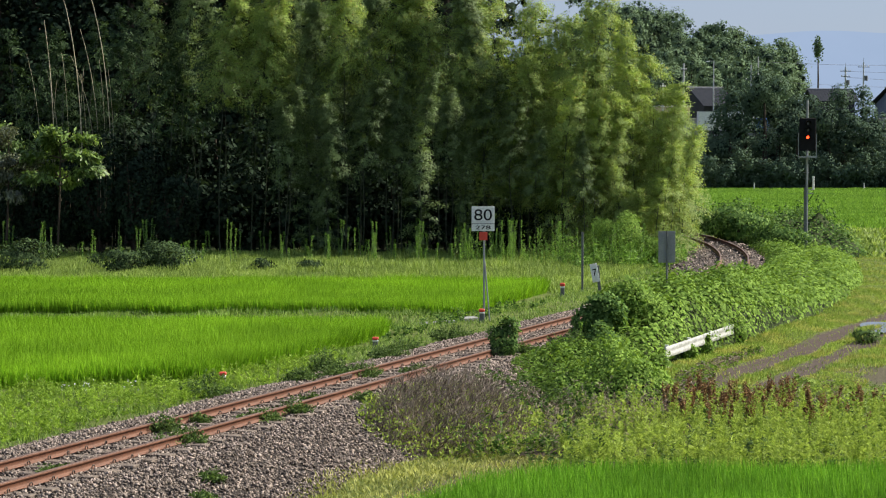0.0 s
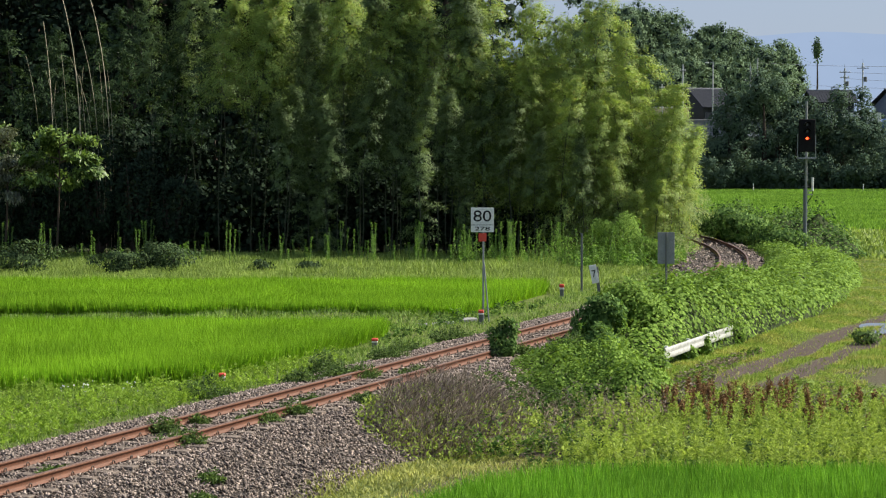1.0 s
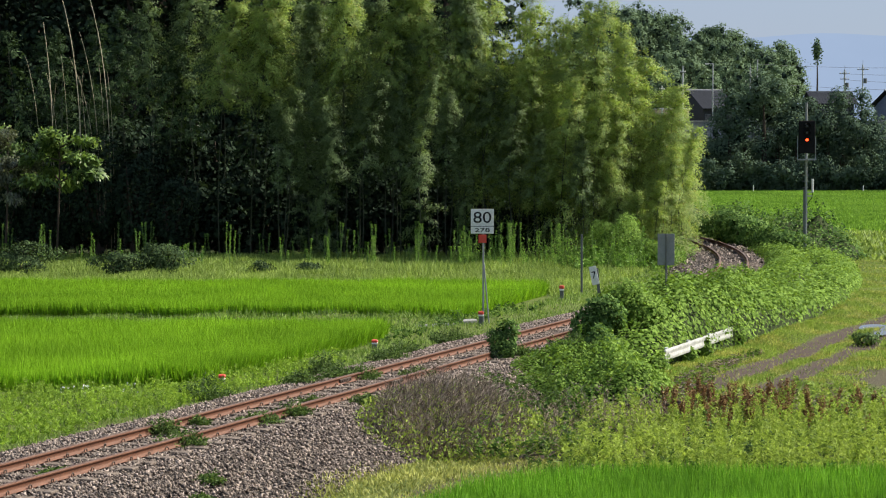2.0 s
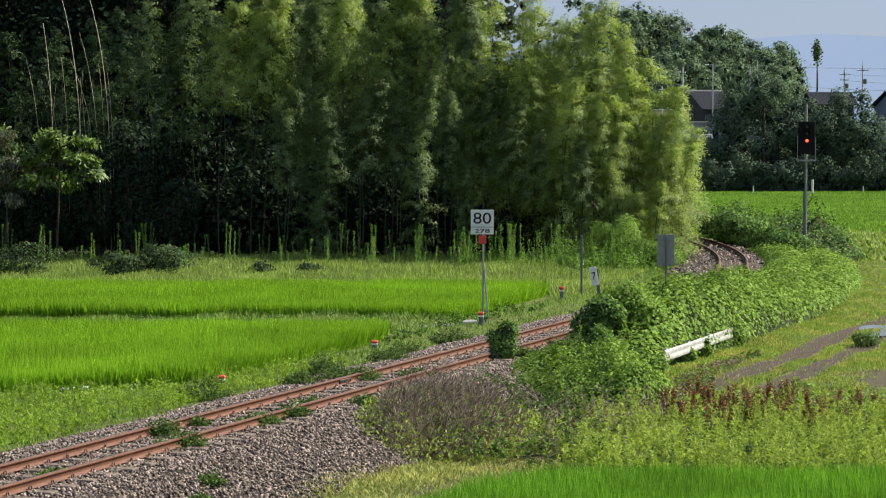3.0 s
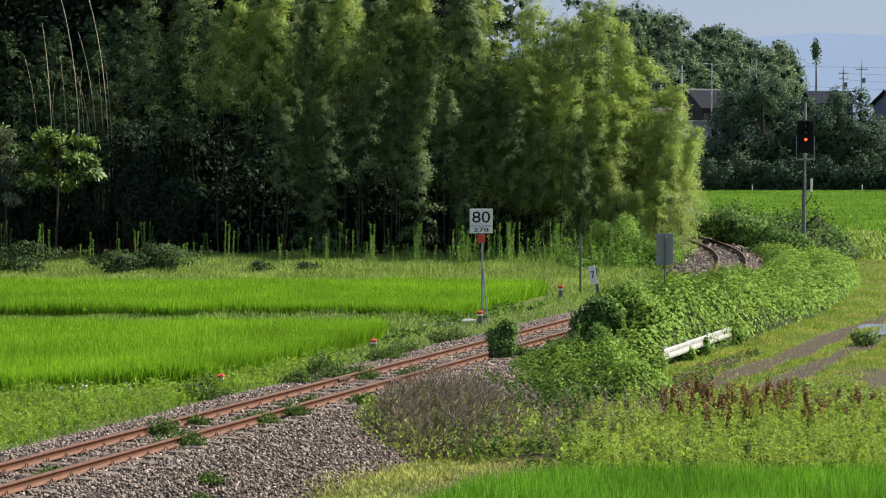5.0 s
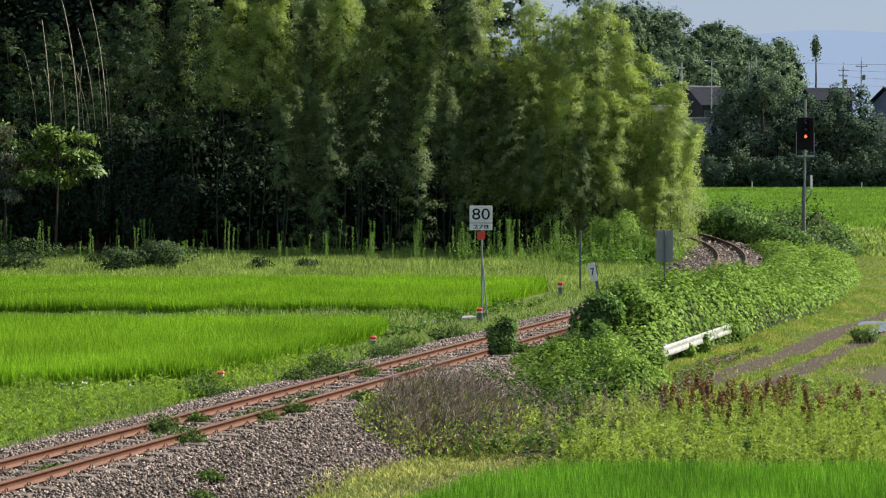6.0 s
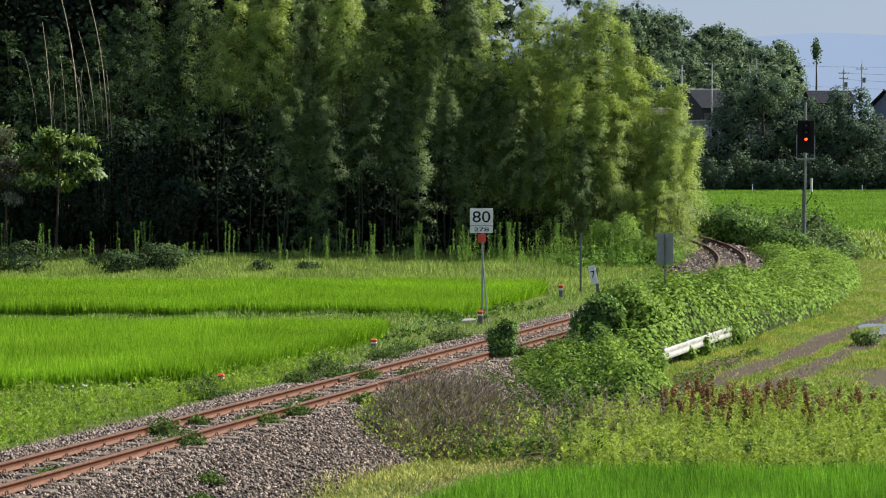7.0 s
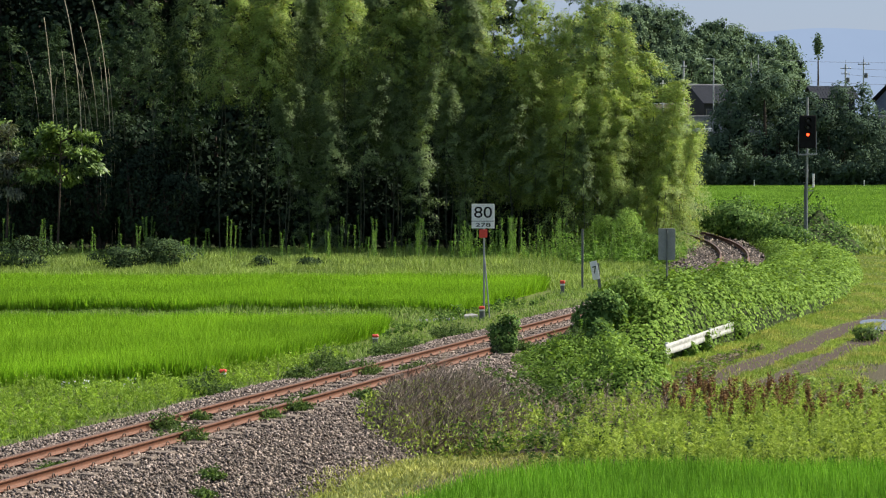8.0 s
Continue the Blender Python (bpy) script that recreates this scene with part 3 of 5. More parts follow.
bare = np.hypot((x_ - 10.7) / 1.3, (y_ - 54.6) / 3.0) + 0.25 * wave(x_, y_, 1.6, 4) + rng.normal(0, 0.22, len(x_)) < 0.75
ok = ((rut > 0.44 + rng.normal(0, 0.05, len(x_))) & ~bare) | (rng.uniform(size=len(x_)) < 0.04)
ok &= ~inside(x_, y_, BY_RAIL) | (rng.uniform(size=len(x_)) < 0.3)
x_, y_ = x_[ok], y_[ok]
yellow = wave(x_, y_, 2.4, 6) + rng.normal(0, 0.5, len(x_)) > 0.35
for pick, material, label in ((~yellow, M_MEADOW, "short green grass along the farm track"), (yellow, M_DRYGRASS, "short yellowing grass along the farm track")):
    gx_, gy_ = x_[pick], y_[pick]
    n_ = len(gx_)
    tagged(put("field_grass", leaves("field_grass", np.stack([gx_, gy_, ground_z(gx_, gy_)], -1), np.stack([rng.normal(0, 0.6, n_), rng.normal(0, 0.6, n_), np.ones(n_)], -1),
           0.095 * (1 + 0.5 * wave(gx_, gy_, 6, 3)) * rng.uniform(0.5, 1.3, n_) + 0.02, 0.02), material), label, "grass", kind="stuff")
blades("far_verge", [(12, 118), (22, 108), (34, 112), (60, 141), (11, 141)], 14, 0.35, 0.12, M_MEADOW, "grass at the edge of the far paddy", "grass", 0.5, 1.0)
# pale creeping grass at the foot of the ballast
blades("dry_grass", [(-4.9, 28), (-2.5, 35.2), (-1.5, 38.4), (-0.9, 40.5), (0.6, 41.0), (2.0, 40.4), (2.2, 36.3), (0.6, 35.2), (-0.8, 32.4), (-2.4, 28)], 330, 0.13, 0.022, M_DRYGRASS, "yellowish creeping grass at the foot of the ballast", "grass", 0.7, 1.0, None, 0.4)


def verge_flowers():
    r = np.random.default_rng(77)
    n = 24
    x = r.uniform(-7.9, -6.2, n)
    y = 46.3 + (x + 7.0) * 0.62 + r.normal(0, 0.35, n)
    P = np.stack([x, y, ground_z(x, y) + r.uniform(0.22, 0.40, n)], -1)
    P = np.repeat(P, 5, 0)
    D = r.normal(0, 1, P.shape) + (0, 0, 0.6)
    tagged(put("white_flowers", leaves("white_flowers", P, D, 0.028, 0.022), M_WHITE), "tiny white flowers on the verge by the paddy", "flowers", kind="stuff")
    zs = np.repeat(ground_z(x, y), 1)
    lines = [(np.array([[a, b, c], [a, b, d]]), (0.003, 0.002)) for a, b, c, d in zip(x, y, zs, P[::5, 2])]
    tagged(put("flower_stalks", tubes("flower_stalks", lines, 3), M_STEM), "thin green flower stalks on the verge", "flowers", kind="stuff")


verge_flowers()


def leafy(name, poly, density, h_lo, h_hi, leaf, width, material, label, per=16, up=(0.1, 1.0)):
    """A thicket of upright leafy herbs as one stuff."""
    x, y = scatter(poly, density)
    n = len(x)
    h = rng.uniform(h_lo, h_hi, n) * (1 + 0.45 * wave(x, y, 2.2, 11))
    z = ground_z(x, y)
    lean = rng.normal(0, 0.14, (n, 2))
    f = rng.uniform(0.12, 1.0, (n, per)) ** 0.8
    P = np.stack([x[:, None] + lean[:, :1] * f * h[:, None], y[:, None] + lean[:, 1:] * f * h[:, None], z[:, None] + f * h[:, None]], -1).reshape(-1, 3)
    a = rng.uniform(0, 6.283, n * per)
    D = np.stack([np.cos(a), np.sin(a), rng.uniform(*up, n * per)], -1)
    me = leaves(name, P, D, leaf * rng.uniform(0.6, 1.3, n * per), width * rng.uniform(0.7, 1.3, n * per), 0.2, 0.12)
    return tagged(put(name, me, material), label, "weeds", kind="stuff")


leafy("weed_thicket", [(2.0, 36.4), (2.2, 41.5), (3.2, 44.0), (5.5, 45.2), (9.4, 45.8), (8.0, 36.8), (4.5, 36.6)], 24, 0.20, 0.58, 0.078, 0.021, M_WEED, "yellow-green leafy weeds behind the foreground rice", 40, (0.2, 1.5))
leafy("weed_thicket", [(2.2, 36.8), (2.5, 42.5), (3.9, 45.2), (9.4, 45.8), (8.0, 37.4)], 5.5, 0.40, 0.72, 0.088, 0.022, M_WEED, "taller upright yellow-green shoots", 70, (0.3, 1.4))
leafy("weed_thicket", [(1.6, 36.6), (1.4, 41.5), (2.6, 45.0), (9.4, 46.5), (8.0, 36.9)], 5, 0.2, 0.5, 0.10, 0.03, M_SMALLWEED, "darker green weeds among the yellow-green ones", 22, (0.0, 1.2))
leafy("weed_thicket", [(2.6, 44.0), (2.8, 49.0), (4.6, 50.6), (6.2, 50.0), (10.2, 50.4), (9.4, 45.8), (5.5, 45.2)], 12, 0.12, 0.34, 0.10, 0.04, M_MEADOW, "low mixed weeds beside the farm track", 14)
leafy("weed_thicket", [(-12, 46.2), (-9.6, 46.8), (-5.6, 49.4), (-3.8, 53.2)] + [beside(q, -2.9)[:2] for q in (-14, -20, -26, -32, -38)] + [(-12, 32)], 30, 0.08, 0.30, 0.085, 0.022, M_LUSH, "bright weeds between paddy and ballast", 20, (0.3, 1.6))
leafy("weed_thicket", [(-1.0, 41.2), (0.4, 39.8), (3.2, 40.6), (3.0, 47), (1.2, 46)], 11, 0.25, 0.6, 0.11, 0.04, M_KUDZU_DEEP, "mixed green and brown weeds under the dry brush", 16)

leafy("weed_thicket", [(-1.7, 59.5), (0.6, 66.0), (1.9, 68.0), (3.4, 73), (2.6, 73.5), (0.4, 68.6), (-1.4, 63.6)], 9, 0.08, 0.24, 0.10, 0.05, M_KUDZU_DEEP, "low dark weeds at the corner of the paddy", 14)
leafy("weed_thicket", [(5.6, 92), (9.4, 92.5), (10.8, 96.5), (9.6, 99.0), (5.4, 98)], 9, 0.35, 1.0, 0.16, 0.05, M_GOLDEN, "tall bright green weeds beside the bamboo", 22, (0.1, 1.2))
leafy("weed_thicket", [(0.5, 97.5), (8.0, 92.8), (9.0, 95.0), (7.0, 99.5), (1.0, 101.0)], 7, 0.45, 1.1, 0.10, 0.03, M_GOLDEN, "bright green weeds before the grove", 26, (0.2, 1.4))
leafy("weed_thicket", [(0.9, 40.0), (1.2, 44.5), (3.0, 46.0), (4.4, 45.0), (3.4, 40.2)], 8, 0.2, 0.5, 0.11, 0.026, M_WEED, "yellow-green weeds growing through the dry brush", 22, (0.2, 1.6))
leafy("weed_thicket", [(0.6, 43.0), (0.2, 46.5), (1.4, 50.0), (2.6, 50), (2.8, 44)], 14, 0.15, 0.4, 0.10, 0.035, M_SMALLWEED, "mixed weeds between the dry brush and the vine", 16)
leafy("weed_thicket", [(0.0, 40.2), (0.2, 46.0), (2.8, 47), (4.6, 45.5), (3.6, 41)], 32, 0.20, 0.58, 0.11, 0.016, M_DRY, "dry brown weeds beside the brush", 18, (0.3, 2.0))
leafy("weed_thicket", [(3.4, 45.6), (4.0, 48.4), (10.2, 50.2), (10.4, 47.6), (6.0, 46.0)], 11, 0.12, 0.42, 0.12, 0.015, M_DRY, "dry brown weeds among the docks", 16, (0.2, 1.6))
leafy("weed_thicket", BY_RAIL, 12, 0.04, 0.16, 0.09, 0.05, M_KUDZU, "low weeds before the guard rail", 9)
leafy("weed_thicket", BY_RAIL, 60, 0.03, 0.12, 0.10, 0.024, M_DRY, "dry brown litter before the guard rail", 9, (0.0, 0.5))


# ---------------------------------------------------------------- mounds of vine, brush and bushes
def mound(name, outline, top, n, leaf, material, label, category, shaggy=0.12, seed=3, kind="", core=True, lump=0.22, lsize=1.6):
    """A heap of foliage over a lens-shaped plan given by functions of u, v in -1..1 -> x, y; top: height over the ground."""
    r = np.random.default_rng(seed)
    ob = thing(name, pose(0, 0, 0), label, category, kind=kind)

    def surf(u, v):
        x, y, rad = outline(u, v)
        prof = np.clip(1 - np.abs(v) ** 3.2, 0, 1) ** 0.6 * np.clip(1 - np.abs(u) ** 7, 0, 1) ** 0.6
        h = top(u) * prof * (1 + lump * wave(x, y, lsize, seed) + 0.5 * lump * wave(x, y, lsize * 0.4, seed + 1))
        return x, y, h
    # Dark core closes the gaps and imitates shade between the leaves.
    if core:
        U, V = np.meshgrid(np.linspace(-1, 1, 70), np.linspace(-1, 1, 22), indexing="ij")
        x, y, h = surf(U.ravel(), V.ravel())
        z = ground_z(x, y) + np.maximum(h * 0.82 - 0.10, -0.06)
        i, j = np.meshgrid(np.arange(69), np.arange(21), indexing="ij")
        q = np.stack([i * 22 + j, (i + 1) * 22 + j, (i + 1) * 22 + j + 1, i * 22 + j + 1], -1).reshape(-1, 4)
        put("undergrowth", mesh_np("undergrowth", np.stack([x, y, z], -1), q), M_SHADE_SHEET, ob, "dark core, colour standing for shade between the leaves", smooth=True)
    u, v = r.uniform(-1, 1, n), r.uniform(-1, 1, n)
    v = np.sign(v) * np.abs(v) ** 0.7
    x, y, h = surf(u, v)
    e = 0.02
    at = lambda p, q: np.stack(surf(np.clip(p, -1, 1), np.clip(q, -1, 1)), -1)
    eu = e * 0.1
    nrm = np.cross(at(u + eu, v) - at(u - eu, v), at(u, v + e) - at(u, v - e))
    nrm *= np.sign(nrm[:, 2:3] + 1e-12)
    nrm = unit(unit(nrm) + (0, 0, 0.25))
    z = ground_z(x, y) + np.maximum(h, 0) + r.normal(0, shaggy * 0.4, n)
    P = np.stack([x, y, z], -1) + nrm * r.uniform(-2.0 * shaggy, shaggy, n)[:, None]
    D = r.normal(0, 1, (n, 3))
    D = unit(D - nrm * (D * nrm).sum(1, keepdims=True)) + nrm * 0.3
    D[:, 2] -= 0.25
    put("foliage", leaves("foliage", P, D, leaf * r.uniform(0.6, 1.35, n), leaf * 0.75 * r.uniform(0.7, 1.25, n), 0.15, 0.15, 0.5, face=nrm + (0, 0, 0.2), loose=0.42, soft=0.55), material, ob)
    return ob


def bank_outline(lo, hi, left, right):
    """Along the track from lo to hi, between two distances (functions of u) from its centre."""
    def f(u, v):
        s = lo + (u + 1) / 2 * (hi - lo)
        a, b = left(u), right(u)
        d = a + (v + 1) / 2 * (b - a)
        ang = np.where(s <= 0, HEAD, HEAD - s / RADIUS)
        cx = np.where(s <= 0, BEND[0] + AHEAD[0] * s, HUB[0] + RADIUS * np.cos(ang))
        cy = np.where(s <= 0, BEND[1] + AHEAD[1] * s, HUB[1] - RADIUS * np.sin(ang))
        return cx + np.cos(ang) * d, cy - np.sin(ang) * d, 1
    return f


def disc_outline(cx, cy, rx, ry, turn=0.0):
    c, s = math.cos(turn), math.sin(turn)

    def f(u, v):
        w = np.sqrt(np.clip(1 - np.abs(u) ** 2.2, 0.02, 1))
        a, b = u * rx, v * ry * w
        return cx + a * c - b * s, cy + a * s + b * c, 1
    return f


mound("vine_bank", bank_outline(-10.0, 44, lambda u: 1.0 + 0.5 * (u + 1) / 2, lambda u: 3.2 + 2.7 * (u + 1) / 2), lambda u: np.interp(u, (-1, -0.75, -0.45, -0.1, 0.4, 1), (1.70, 1.62, 1.12, 0.76, 0.72, 0.85)), 78000, 0.125, M_KUDZU,
      "long bank of bright green climbing vine along the track", "vine hedge", 0.17, 3, lump=0.16, lsize=2.6)
mound("vine_mound", disc_outline(3.35, 50.2, 1.75, 2.9, 0.1), lambda u: np.interp(u, (-1, -0.6, 0.15, 0.55, 1), (0.12, 0.32, 0.92, 0.85, 0.35)), 24000, 0.082, M_KUDZU, "rounded mound of bright green vine", "vine mound", 0.12, 5, lump=0.3, lsize=1.2)
mound("shrub_bank", bank_outline(44, 78, lambda u: 2.0 + 0 * u, lambda u: 7.5 + 2 * (u + 1)), lambda u: 1.25 + 0.3 * np.cos(u * 9), 22000, 0.17, M_KUDZU_DEEP,
      "bushy green bank outside the bend of the track", "shrubs", 0.25, 8, lump=0.4, lsize=3.0)


def brush():
    """Dead grey-purple stems leaning over green weeds."""
    ob = thing("dry_brush", pose(0.25, 42.6, 0), "heap of dead grey-brown weed stems over green undergrowth", "brush")
    n = 15000
    r = np.random.default_rng(21)
    a, q = r.uniform(0, 6.283, n), r.uniform(0, 1, n) ** 0.5
    x, y = q * np.cos(a) * 1.45, q * np.sin(a) * 2.6
    x = x + 0.22 * y - 0.1
    h = (1.0 * np.clip(1 - q ** 2.2, 0, 1) ** 0.6 + 0.15) * (1 + 0.22 * wave(x, y, 1.1, 4))
    f = r.uniform(0.35, 1.0, n)
    zg = ground_z(x + 0.25, y + 42.6)
    P = np.stack([x, y, zg + h * f - 0.15], -1)
    D = np.stack([0.4 * np.cos(a) * q + r.normal(0, 0.55, n) + 0.2, 0.4 * np.sin(a) * q + r.normal(0, 0.55, n), np.full(n, 0.7)], -1)
    put("dead_stem", leaves("dead_stem", P, D, r.uniform(0.09, 0.26, n), r.uniform(0.008, 0.018, n), 0.0, 0.02), M_DRY, ob, "dead grey-brown stems")
    n = 2400
    a, q = r.uniform(0, 6.283, n), r.uniform(0, 1, n) ** 0.5
    x, y = q * np.cos(a) * 1.35 - 0.1, q * np.sin(a) * 2.5
    x = x + 0.22 * y
    h = (1.05 * np.clip(1 - q ** 2.2, 0, 1) ** 0.6 + 0.1) * (1 + 0.22 * wave(x, y, 1.1, 4))
    P = np.stack([x, y, ground_z(x + 0.25, y + 42.6) + h * r.uniform(0.3, 0.75, n)], -1)
    D = np.stack([r.normal(0.25, 0.3, n), r.normal(0, 0.35, n), np.ones(n)], -1)
    put("long_stem", leaves("long_stem", P, D, r.uniform(0.3, 0.62, n), r.uniform(0.007, 0.012, n), 0.0, 0.1, 0.2), M_DRYSTEM, ob, "long dark purple-brown dead stems")["kind"] = "stuff"
    n = 6500
    a, q = r.uniform(0, 6.283, n), r.uniform(0, 1, n) ** 0.5
    x, y = q * np.cos(a) * 1.8, q * np.sin(a) * 3.0
    x = x + 0.22 * y
    h = (0.85 * np.clip(1 - q ** 2.2, 0, 1) ** 0.6 + 0.1) * r.uniform(0.1, 0.9, n)
    D = r.normal(0, 1, (n, 3)) + (0, 0, 0.5)
    put("foliage", leaves("foliage", np.stack([x, y, ground_z(x + 0.25, y + 42.6) + h], -1), D, r.uniform(0.05, 0.11, n), r.uniform(0.02, 0.045, n)), M_WEED, ob)


brush()


def bush_mesh(rad, h, n, leaf, seed, fill=0.55):
    """Leaves over a lumpy half ball and twigs within."""
    r = np.random.default_rng(seed)
    lumps = unit(r.normal(size=(9, 3)) * (1, 1, 0.6) + (0, 0, 0.35))
    dirs = unit(r.normal(size=(n, 3)) + (0, 0, 0.25))
    near = (dirs @ lumps.T).max(1)
    q = (0.50 + 0.68 * np.clip((near - 0.70) / 0.28, 0, 1)) * (fill + (1 - fill) * r.uniform(0, 1, n) ** 0.4)
    P = dirs * q[:, None] * (rad, rad, h * 0.62) + (0, 0, h * 0.42)
    P[:, :2] *= (1 + 0.24 * np.sin(7 * P[:, 2:3] / h + seed + 2 * np.arctan2(P[:, 1:2], P[:, 0:1])))
    P[:, 2] = np.maximum(P[:, 2], 0.03)
    D = r.normal(0, 1, (n, 3))
    D = unit(D - dirs * (D * dirs).sum(1, keepdims=True)) + dirs * 0.35
    return P, D, leaf * r.uniform(0.6, 1.3, n), r, dirs + (0, 0, 0.4)


def bush(name, x, y, rad, h, n, leaf, material, label, seed, category="bush", z=None, group=""):
    z0 = float(ground_z(x, y)) if z is None else z
    ob = thing(name, pose(x, y, z0), label, category, group)
    P, D, L, r, face = bush_mesh(rad, h, n, leaf, seed)
    put("foliage", leaves("foliage", P, D, L, L * 0.5, 0.15, 0.1, face=face), material, ob)
    lines = []
    for _ in range(7):
        a, t = r.uniform(0, 6.283), r.uniform(0.3, 0.8)
        end = np.array([math.cos(a) * rad * t, math.sin(a) * rad * t, h * r.uniform(0.5, 0.85)])
        lines.append((np.stack([end * k * (1, 1, 1) for k in (0, 0.35, 0.7, 1.0)]) + (0, 0, -0.04), np.array([0.018, 0.014, 0.009, 0.004]) * (0.4 + h)))
    put("stem", tubes("stem", lines, 4), M_BARK, ob)["kind"] = "stuff"
    return ob


for k, (x, y, rad, h, n) in enumerate(((-17.2, 91.5, 1.55, 1.2, 3600), (-12.9, 91.0, 1.1, 0.95, 2600), (-11.3, 91.3, 1.15, 1.2, 2800), (-7.3, 91.8, 0.5, 0.5, 700), (-5.4, 92.0, 0.5, 0.45, 700))):
    bush("clipped_bush", x, y, rad, h, n, 0.13, M_BUSH, "dark green rounded bush behind the paddy", 40 + k, group="bushes behind the paddy")
bush("round_shrub", 7.5, 97.0, 1.35, 2.2, 11000, 0.095, M_KUDZU, "light green rounded shrub before the bamboo", 50, "shrub")
bush("round_shrub", 9.0, 95.5, 1.0, 1.5, 5600, 0.095, M_KUDZU, "light green shrub beside the bamboo edge", 51, "shrub")
bush("trackside_bush", 1.46, 52.4, 0.36, 0.98, 3600, 0.085, M_KUDZU_DEEP, "dark upright vine-covered bush beside the rail", 52, "bush", -0.36)
bush("dark_shrub", *beside(-9.2, 1.6)[:2], 0.62, 1.45, 4400, 0.14, M_KUDZU_DEEP, "dark leafy shrub at the end of the vine bank", 53, "shrub", -0.55)
bush("dark_shrub", *beside(-7.6, 1.9)[:2], 0.8, 1.75, 4200, 0.13, M_KUDZU, "broad-leaved shrub rising out of the vine bank", 61, "shrub", -0.55)
bush("dark_shrub", *beside(-10.6, 2.0)[:2], 0.5, 0.9, 2200, 0.11, M_KUDZU_DEEP, "low dark shrub at the foot of the vine bank", 62, "shrub", -0.6)
bush("trackside_bush", 1.24, 52.2, 0.26, 0.5, 1200, 0.08, M_BUSH, "low dark vine-covered bush beside the rail", 63, "bush", -0.36)
bush("signal_shrub", 15.8, 106.0, 1.3, 1.5, 2800, 0.22, M_KUDZU_DEEP, "green shrub around the foot of the signal", 54, "shrub")
bush("signal_shrub", 14.4, 113.0, 1.6, 1.7, 3000, 0.22, M_KUDZU_DEEP, "green shrub beyond the vine bank", 55, "shrub")
bush("roadside_weed", 11.9, 63.2, 0.42, 0.40, 700, 0.10, M_SMALLWEED, "leafy green weed beside the puddle", 58, "weed")
bush("roadside_weed", 8.35, 51.8, 0.36, 0.25, 500, 0.07, M_MEADOW, "low pale green herb beside the wheel rut", 59, "weed")
bush("field_bush", 5.5, 39.4, 0.30, 0.45, 700, 0.08, M_SMALLWEED, "small dark green bush among the weeds", 56, "bush")
bush("field_bush", 1.75, 37.2, 0.20, 0.3, 400, 0.07, M_SMALLWEED, "small dark green bush among the weeds", 57, "bush")

for k, (x, y, rad, h) in enumerate(((6.35, 58.1, 0.16, 0.40), (6.95, 59.6, 0.18, 0.52), (8.25, 63.1, 0.4, 0.7), (5.25, 55.2, 0.35, 0.55))):
    bush("vine_clump", x, y, rad, h, 700, 0.10, M_KUDZU, "vine hanging over the guard rail", 180 + k, "vine", None, "vine clumps")


def weed_tuft(x, y, z, rad, h, seed):
    """Sprawling shoots with small leaves growing out of the stones."""
    r = np.random.default_rng(seed)
    ob = thing("track_weed", pose(x, y, z), "tuft of green weeds growing out of the ballast", "weed", "weeds on the track")
    k = int(60 + 420 * rad * rad)
    a = r.uniform(0, 6.283, k)
    q = r.uniform(0, 1, k) ** 0.6
    foot = np.stack([np.cos(a) * q * rad * 0.55, np.sin(a) * q * rad * 0.55, np.zeros(k)], -1)
    tip = foot + np.stack([np.cos(a) * rad * q * 0.7 + r.normal(0, 0.05, k), np.sin(a) * rad * q * 0.7 + r.normal(0, 0.05, k), h * r.uniform(0.3, 1.15, k) * (1.1 - 0.6 * q)], -1)
    put("shoot", tubes("shoot", [(np.stack([p, (p + t) / 2 + (0, 0, 0.02), t]), (0.005, 0.004, 0.002)) for p, t in zip(foot, tip)], 3), M_STEM, ob)["kind"] = "stuff"
    per = 13
    f = r.uniform(0.15, 1.05, (k, per, 1))
    P = (foot[:, None] + (tip - foot)[:, None] * f + r.normal(0, 0.018, (k, per, 3))).reshape(-1, 3)
    D = r.normal(0, 0.7, P.shape) + (0, 0, 0.25)
    put("foliage", leaves("foliage", P, D, r.uniform(0.035, 0.085, len(P)), r.uniform(0.018, 0.04, len(P)), 0.1, 0.1), M_SMALLWEED, ob)


# s along the track, d across, radius, height
for k, (s, d, rad, h) in enumerate(((-29.3, -0.38, 0.20, 0.26), (-30.4, 0.52, 0.30, 0.20), (-27.9, -0.40, 0.16, 0.14), (-27.3, 0.52, 0.27, 0.16), (-26.1, 0.62, 0.24, 0.22),
                                    (-16.6, -2.75, 0.30, 0.36), (-19.2, -1.30, 0.34, 0.20), (-19.75, -0.58, 0.30, 0.27), (-14.6, -1.95, 0.36, 0.22), (-18.7, 0.31, 0.27, 0.16), (-20.3, -1.70, 0.30, 0.22),
                                    (-20.2, -3.9, 0.30, 0.28), (-21.3, -3.7, 0.28, 0.24), (-32.6, 2.05, 0.15, 0.12), (-33.6, 2.4, 0.12, 0.08), (-23.7, 1.1, 0.2, 0.18), (-24.6, 2.7, 0.3, 0.24),
                                    (-13.4, 0.9, 0.3, 0.24), (-22.0, -2.9, 0.3, 0.26), (-24.0, 0.1, 0.18, 0.1), (-34.0, 0.2, 0.2, 0.08), (-12.0, -2.6, 0.4, 0.26), (-8.0, -2.7, 0.45, 0.28), (-11.0, 1.5, 0.4, 0.3))):
    p = beside(s, d)
    weed_tuft(p[0], p[1], float(bed_z(d)) - 0.01 if abs(d) < 3 else float(ground_z(p[0], p[1])), rad * 1.25, h * 1.4, 60 + k)

